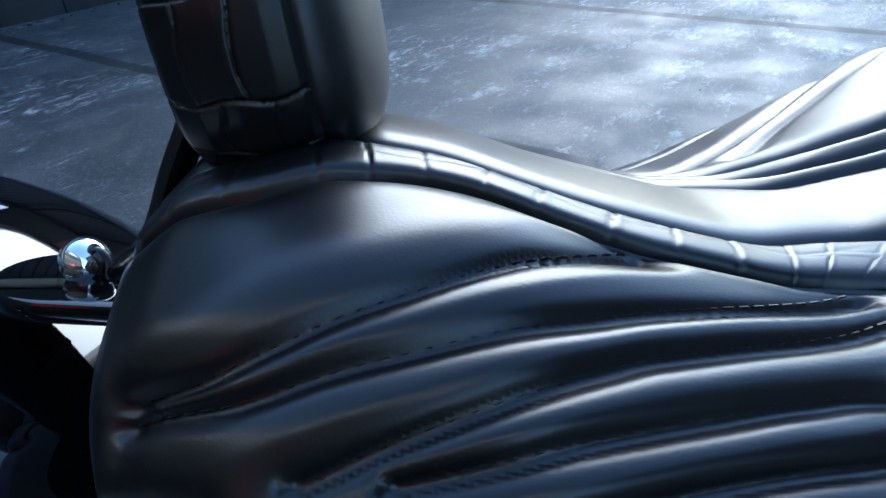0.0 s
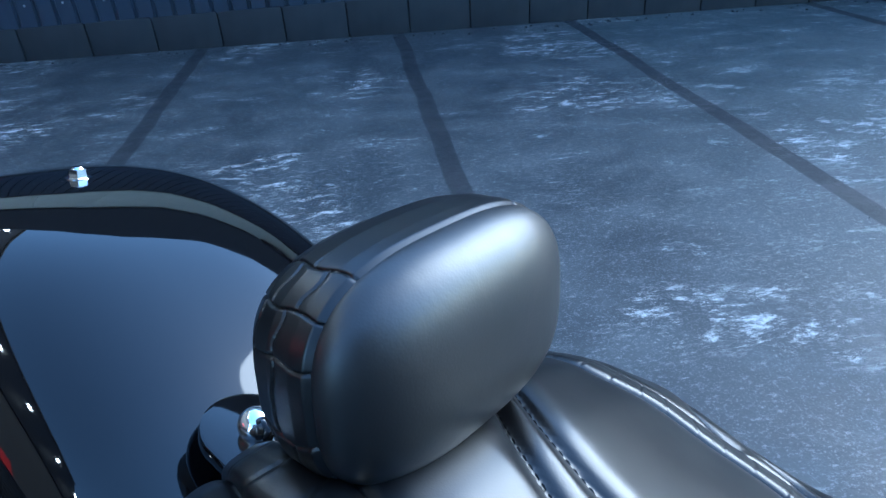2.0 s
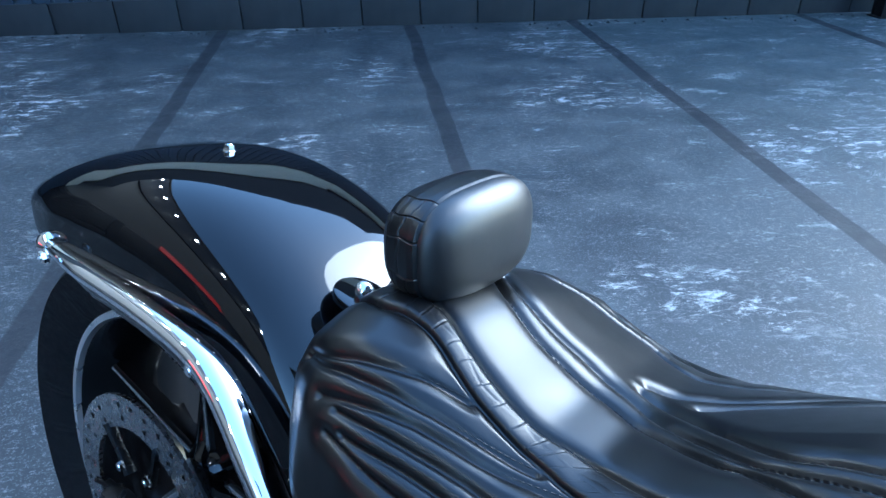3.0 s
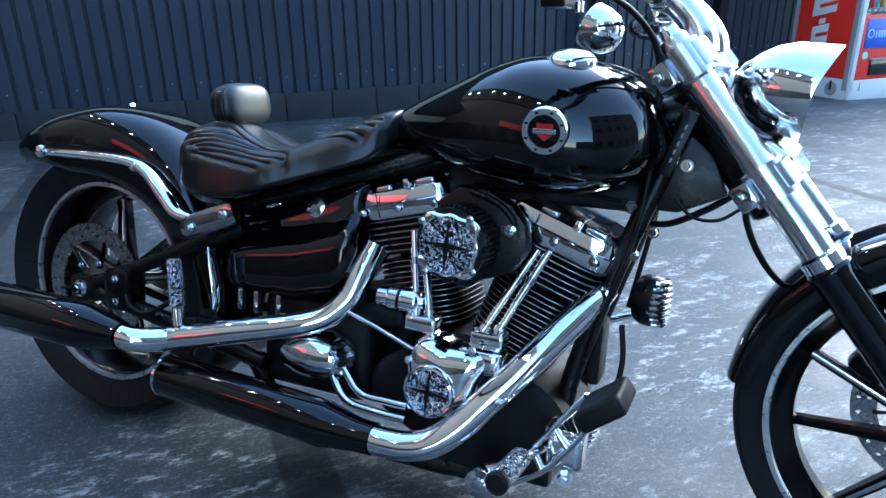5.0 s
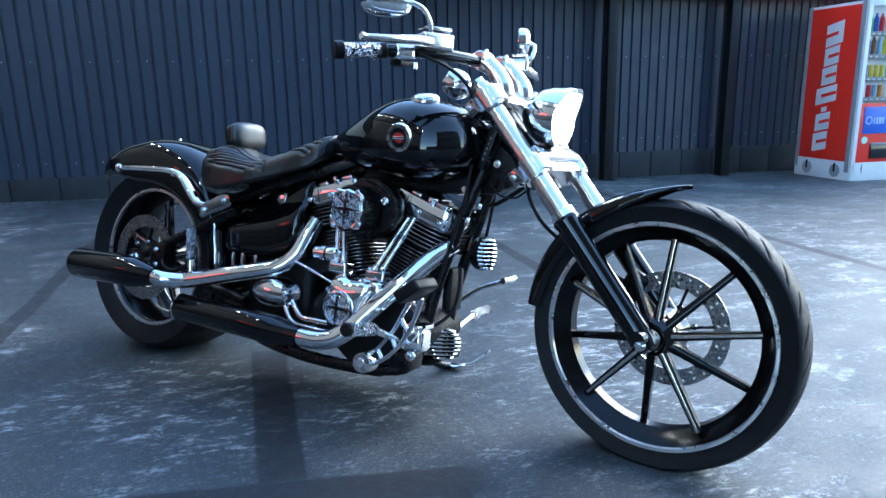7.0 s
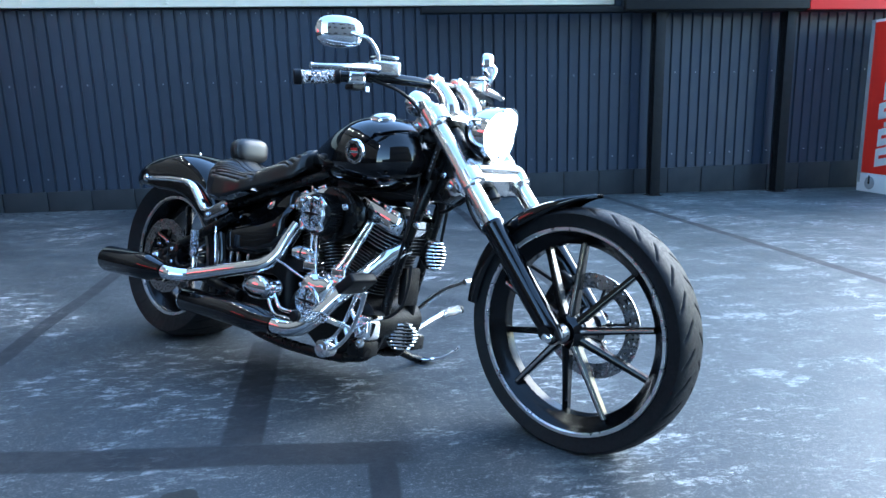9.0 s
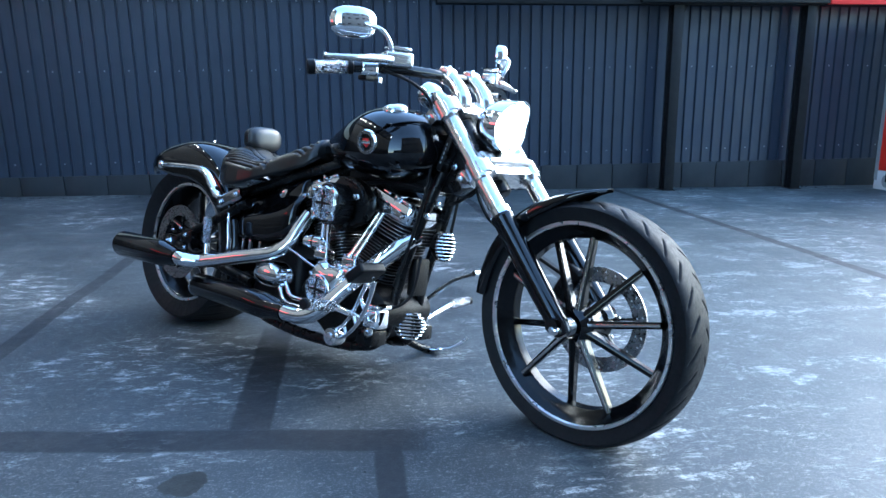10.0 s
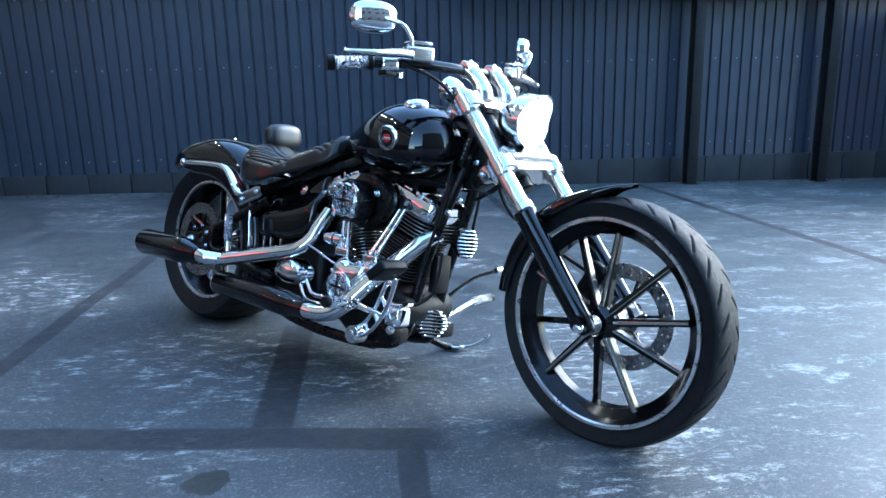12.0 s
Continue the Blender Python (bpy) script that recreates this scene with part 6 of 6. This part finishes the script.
# ---- handlebar, lamp, mirrors ----
def handlebar():
    BARS = STEER @ Matrix.Translation((0.027, 0, 0.020))
    part("handlebar", tube([(1.010, -0.44, 0.942), (1.075, -0.33, 0.952), (1.125, -0.23, 0.957), (1.155, -0.13, 0.957), (1.168, -0.05, 0.955), (1.17, 0.0, 0.955), (1.168, 0.05, 0.955), (1.155, 0.13, 0.957), (1.125, 0.23, 0.957), (1.075, 0.33, 0.952), (1.010, 0.40, 0.942)], 0.0155, 20, smooth=8), BLACK, bike, "black swept-back handlebar", m=BARS)
    for s in (-1, 1):
        BARS = STEER @ Matrix.Translation((0.027, 0, 0.020) if s < 0 else (0.030, -0.040, 0.014))
        d = Vector((-0.065, s * 0.11, -0.010)).normalized()
        a = Vector((1.012, s * 0.435, 0.942))
        g = part("grip", rod(a, a - d * 0.105, 0.0185, 24), ENGRAVED, bike, "engraved chrome and rubber grip", m=BARS)
        part("grip_end", rod(a + d * 0.012, a - d * 0.012, 0.0215, 24), HOSE, g, "black rubber grip end")
        part("grip_flange", rod(a - d * 0.100, a - d * 0.118, 0.0205, 24), HOSE, g)
        sw = part("switch_housing", box(0, 0, 0, 0.044, 0.052, 0.040, 0.012, 3, m=Matrix.Translation((1.092, s * 0.292, 0.950)) @ Matrix.Rotation(radians(s * 31), 4, 'Z')), CHROME, bike, "chrome switch housing", m=BARS)
        part("switch_block", box(1.084, s * 0.290, 0.926, 0.038, 0.045, 0.016, 0.005), SATIN, sw)
        part("switch_button", rod((1.105, s * 0.262, 0.930), (1.105, s * 0.262, 0.914), 0.007, 12), CHROME, sw)
        mc = part("master_cylinder", box(0, 0, 0, 0.055, 0.085, 0.042, 0.010, 3, m=Matrix.Translation((1.142, s * 0.232, 0.980)) @ Matrix.Rotation(radians(s * 22), 4, 'Z')), BRIGHT, bike, "polished brake master cylinder" if s < 0 else "polished clutch perch", m=BARS)
        part("reservoir_lid", box(0, 0, 0, 0.048, 0.070, 0.010, 0.003, m=Matrix.Translation((1.142, s * 0.232, 1.010)) @ Matrix.Rotation(radians(s * 22), 4, 'Z')), CHROME, mc)
        reach = 1.0 if s < 0 else 0.82
        part("lever", tube([(1.150, s * 0.268 * reach, 0.975), (1.150, s * 0.32 * reach, 0.972), (1.142, s * 0.39 * reach, 0.965), (1.118, s * 0.452 * reach, 0.962), (1.112, s * 0.466 * reach, 0.963)], [0.019, 0.017, 0.013, 0.0095, 0.0115], 14, smooth=8, flat=0.75), BRIGHT, bike, "polished brake lever" if s < 0 else "polished clutch lever", m=BARS)
        # mirrors
        st = part("mirror", (lambda rows: grid(rows, closed_v=True, cap=True))([[(1.078 + h, s * (0.345 + 0.003) + 0.066 * k * np.sign(math.cos(a)) * abs(math.cos(a)) ** 0.75, 1.072 + 0.043 * k * np.sign(math.sin(a)) * abs(math.sin(a)) ** 0.75) for a in np.linspace(0, math.tau, 48, endpoint=False)]
                                                                                for h, k in ((-0.012, 0.93), (-0.010, 1.0), (0.004, 1.0), (0.014, 0.93), (0.021, 0.78), (0.026, 0.5), (0.028, 0.15))]), CHROME, bike, "oval chrome mirror", m=BARS @ Matrix.Translation((1.085, s * 0.345, 0)) @ Matrix.Rotation(radians(s * 33), 4, 'Z') @ Matrix.Translation((-1.085, -s * 0.345, 0)))
        part("mirror_glass", (lambda rows: grid(rows, closed_v=True, cap=True))([[(1.078 + h, s * 0.348 + 0.061 * k * np.sign(math.cos(a)) * abs(math.cos(a)) ** 0.75, 1.072 + 0.039 * k * np.sign(math.sin(a)) * abs(math.sin(a)) ** 0.75) for a in np.linspace(0, math.tau, 48, endpoint=False)] for h, k in ((-0.0145, 0.98), (-0.0125, 1.0))]), CHROME, st)
        part("mirror_stem", tube([(1.150, s * 0.262, 0.995), (1.158, s * 0.275, 1.02), (1.150, s * 0.298, 1.05), (1.118, s * 0.325, 1.066), (1.098, s * 0.335, 1.072)], 0.0062, 12, smooth=8), CHROME, bike, "chrome mirror stem", m=BARS)
    # risers
    BARS = STEER @ Matrix.Translation((0.027, 0, 0.020))
    for s in (-1, 1):
        r = part("riser", tube([(1.238, s * 0.052, 0.868), (1.235, s * 0.052, 0.890), (1.222, s * 0.052, 0.915), (1.195, s * 0.052, 0.942), (1.172, s * 0.052, 0.956)], [0.030, 0.028, 0.024, 0.023, 0.026], 20, smooth=6), BRIGHT, bike, "polished handlebar riser", m=BARS)
        part("riser_cap", rod((1.170, s * 0.032, 0.958), (1.170, s * 0.075, 0.958), 0.0265, 24), BRIGHT, r)
        bolt("riser_bolt", (1.178, s * 0.052, 0.980), (-0.1, 0, 1), 0.006, 0.006, r)
    gm = Matrix.Translation((1.055, 0, 0.905)) @ Matrix.Rotation(radians(-62), 4, 'Y')
    g = part("speedometer", lathe([(0.0, 0.028), (0.038, 0.028), (0.041, 0.024), (0.041, 0.0), (0.036, -0.020), (0.022, -0.036), (0.0, -0.042)], 36, axis='z'), CHROME, bike, "chrome speedometer pod", m=BARS @ gm)
    part("dial", lathe([(0.0, 0.0295), (0.036, 0.0290)], 32, axis='z'), DARKGLASS, g)
    # headlamp: a bullet shell with a peaked rim
    hm = STEER @ Matrix.Translation((1.400, -0.020, 0.831)) @ Matrix.Rotation(radians(5), 4, 'Z') @ Matrix.Rotation(radians(6), 4, 'Y') @ Matrix.Diagonal((1.0, 0.86, 0.95, 1))
    rows = []
    for h, k in ((-0.085, 0.02), (-0.083, 0.22), (-0.072, 0.46), (-0.052, 0.70), (-0.028, 0.88), (0.0, 0.98), (0.022, 1.0), (0.030, 1.0)):
        rows.append([(h + (0.030 * max(0.0, math.sin(a)) ** 1.3 if h > 0.02 else 0.0), 0.092 * k * math.cos(a), 0.081 * k * math.sin(a)) for a in np.linspace(0, math.tau, 56, endpoint=False)])
    rows.append([(0.028 + 0.028 * max(0.0, math.sin(a)) ** 1.3, 0.087 * math.cos(a), 0.076 * math.sin(a)) for a in np.linspace(0, math.tau, 56, endpoint=False)])
    rows.append([(0.008, 0.085 * math.cos(a), 0.074 * math.sin(a)) for a in np.linspace(0, math.tau, 56, endpoint=False)])
    lamp = part("headlamp", grid(rows, closed_v=True), CHROME, bike, "lit chrome bullet headlamp", m=hm, sharp=50)
    rows = []
    for u in np.linspace(0, 1, 10):
        k = math.cos(u * math.pi / 2)
        rows.append([(0.012 + 0.020 * math.sin(u * math.pi / 2), 0.077 * k * math.cos(a), 0.067 * k * math.sin(a)) for a in np.linspace(0, math.tau, 48, endpoint=False)])
    part("lens", grid(rows, closed_v=True), GLASSY, lamp, "glowing white lens")
    part("lamp_bracket", tube([(1.315, 0, 0.79), (1.35, 0, 0.76), (1.40, 0, 0.752)], [0.02, 0.018, 0.022], 16, smooth=4), BRIGHT, bike, "polished lamp bracket", m=STEER)
    part("yoke_shield", box(0, 0, 0, 0.055, 0.20, 0.030, 0.012, 3, m=Matrix.Translation((1.400, 0.0, 0.735)) @ Matrix.Rotation(radians(30), 4, 'Y')), BRIGHT, bike, "polished lower yoke cover", m=STEER)


handlebar()


def cables():
    part("cable", tube([(1.12, -0.245, 0.945), (1.165, -0.16, 0.925), (1.20, -0.11, 0.88), (1.212, -0.095, 0.80), (1.21, -0.085, 0.70), (1.20, -0.085, 0.60), (1.17, -0.085, 0.48), (1.14, -0.09, 0.36)], 0.005, 10, smooth=8), HOSE, bike, "black cable")
    part("cable", tube([(1.12, 0.245, 0.945), (1.18, 0.15, 0.92), (1.22, 0.09, 0.87), (1.225, 0.07, 0.76), (1.21, 0.07, 0.6), (1.18, 0.08, 0.42)], 0.005, 10, smooth=8), HOSE, bike, "black cable")
    part("brake_hose", tube([(1.375, -0.08, 0.675), (1.37, -0.075, 0.63), (1.40, -0.05, 0.56), (1.44, 0.02, 0.50), (1.52, 0.08, 0.44), (1.60, 0.095, 0.40)], 0.0055, 10, smooth=8), HOSE, bike, "black front brake hose", m=STEER)
    part("brake_hose", tube([(1.36, -0.02, 0.675), (1.31, -0.03, 0.635), (1.25, -0.03, 0.600), (1.21, -0.02, 0.59)], 0.006, 10, smooth=8), HOSE, bike, "black brake hose", m=STEER)
    part("wire", tube([(1.25, -0.04, 0.645), (1.28, -0.045, 0.618), (1.32, -0.03, 0.615), (1.355, -0.03, 0.640)], 0.003, 8, smooth=8), HOSE, bike)
    # filler box added to keep the gap under the tank black
    part("wiring_tray", box(1.02, 0.0, 0.642, 0.36, 0.12, 0.055, 0.02, 3), ENGINE, bike, "black filler box under the tank")
    for k, y in enumerate((-0.066, -0.058, -0.07)):
        part("wire", tube([(0.90, y, 0.640 - 0.006 * k), (0.98, y - 0.008, 0.648 - 0.01 * k), (1.08, y, 0.640), (1.17, y + 0.01, 0.655 - 0.012 * k)], 0.0045, 8, smooth=6), HOSE, bike)
    bolt("tank_mount_bolt", (1.183, -0.050, 0.627), (0, -1, 0), 0.010, 0.010, bike)
    part("tank_mount", rod((1.183, -0.05, 0.627), (1.183, 0.05, 0.627), 0.015, 16), SATIN, bike)
    part("lower_cable", tube([(1.19, -0.06, 0.42), (1.20, -0.075, 0.36), (1.19, -0.085, 0.30), (1.16, -0.10, 0.265), (1.14, -0.12, 0.255)], 0.005, 10, smooth=8), HOSE, bike, "black hose")
    cal = part("front_caliper", box(0, 0, 0, 0.06, 0.05, 0.11, 0.014, 3, m=Matrix.Translation((1.600, 0.088, 0.395)) @ Matrix.Rotation(radians(30), 4, 'Y')), SATIN, bike, "black front brake caliper", m=STEER)
    part("ignition_coil", box(0, 0, 0, 0.022, 0.03, 0.11, 0.006, 2, m=Matrix.Translation((1.247, -0.062, 0.735)) @ Matrix.Rotation(radians(18), 4, 'Y')), SATIN, bike, "black frame plate with a small plain strip")
    for k in range(5):
        part("plate_bar", box(0, 0, 0, 0.003, 0.002, 0.008, 0.0004, 1, m=Matrix.Translation((1.247, -0.062, 0.735)) @ Matrix.Rotation(radians(18), 4, 'Y') @ Matrix.Translation((0.0, -0.0155, -0.028 + 0.014 * k))), GREYPAINT, bike)
    for p in ((1.262, -0.037, 0.700), (1.222, -0.046, 0.585), (1.196, -0.060, 0.545)):
        bolt("frame_bolt", p, (0, -1, 0), 0.008, 0.009, bike)


cables()
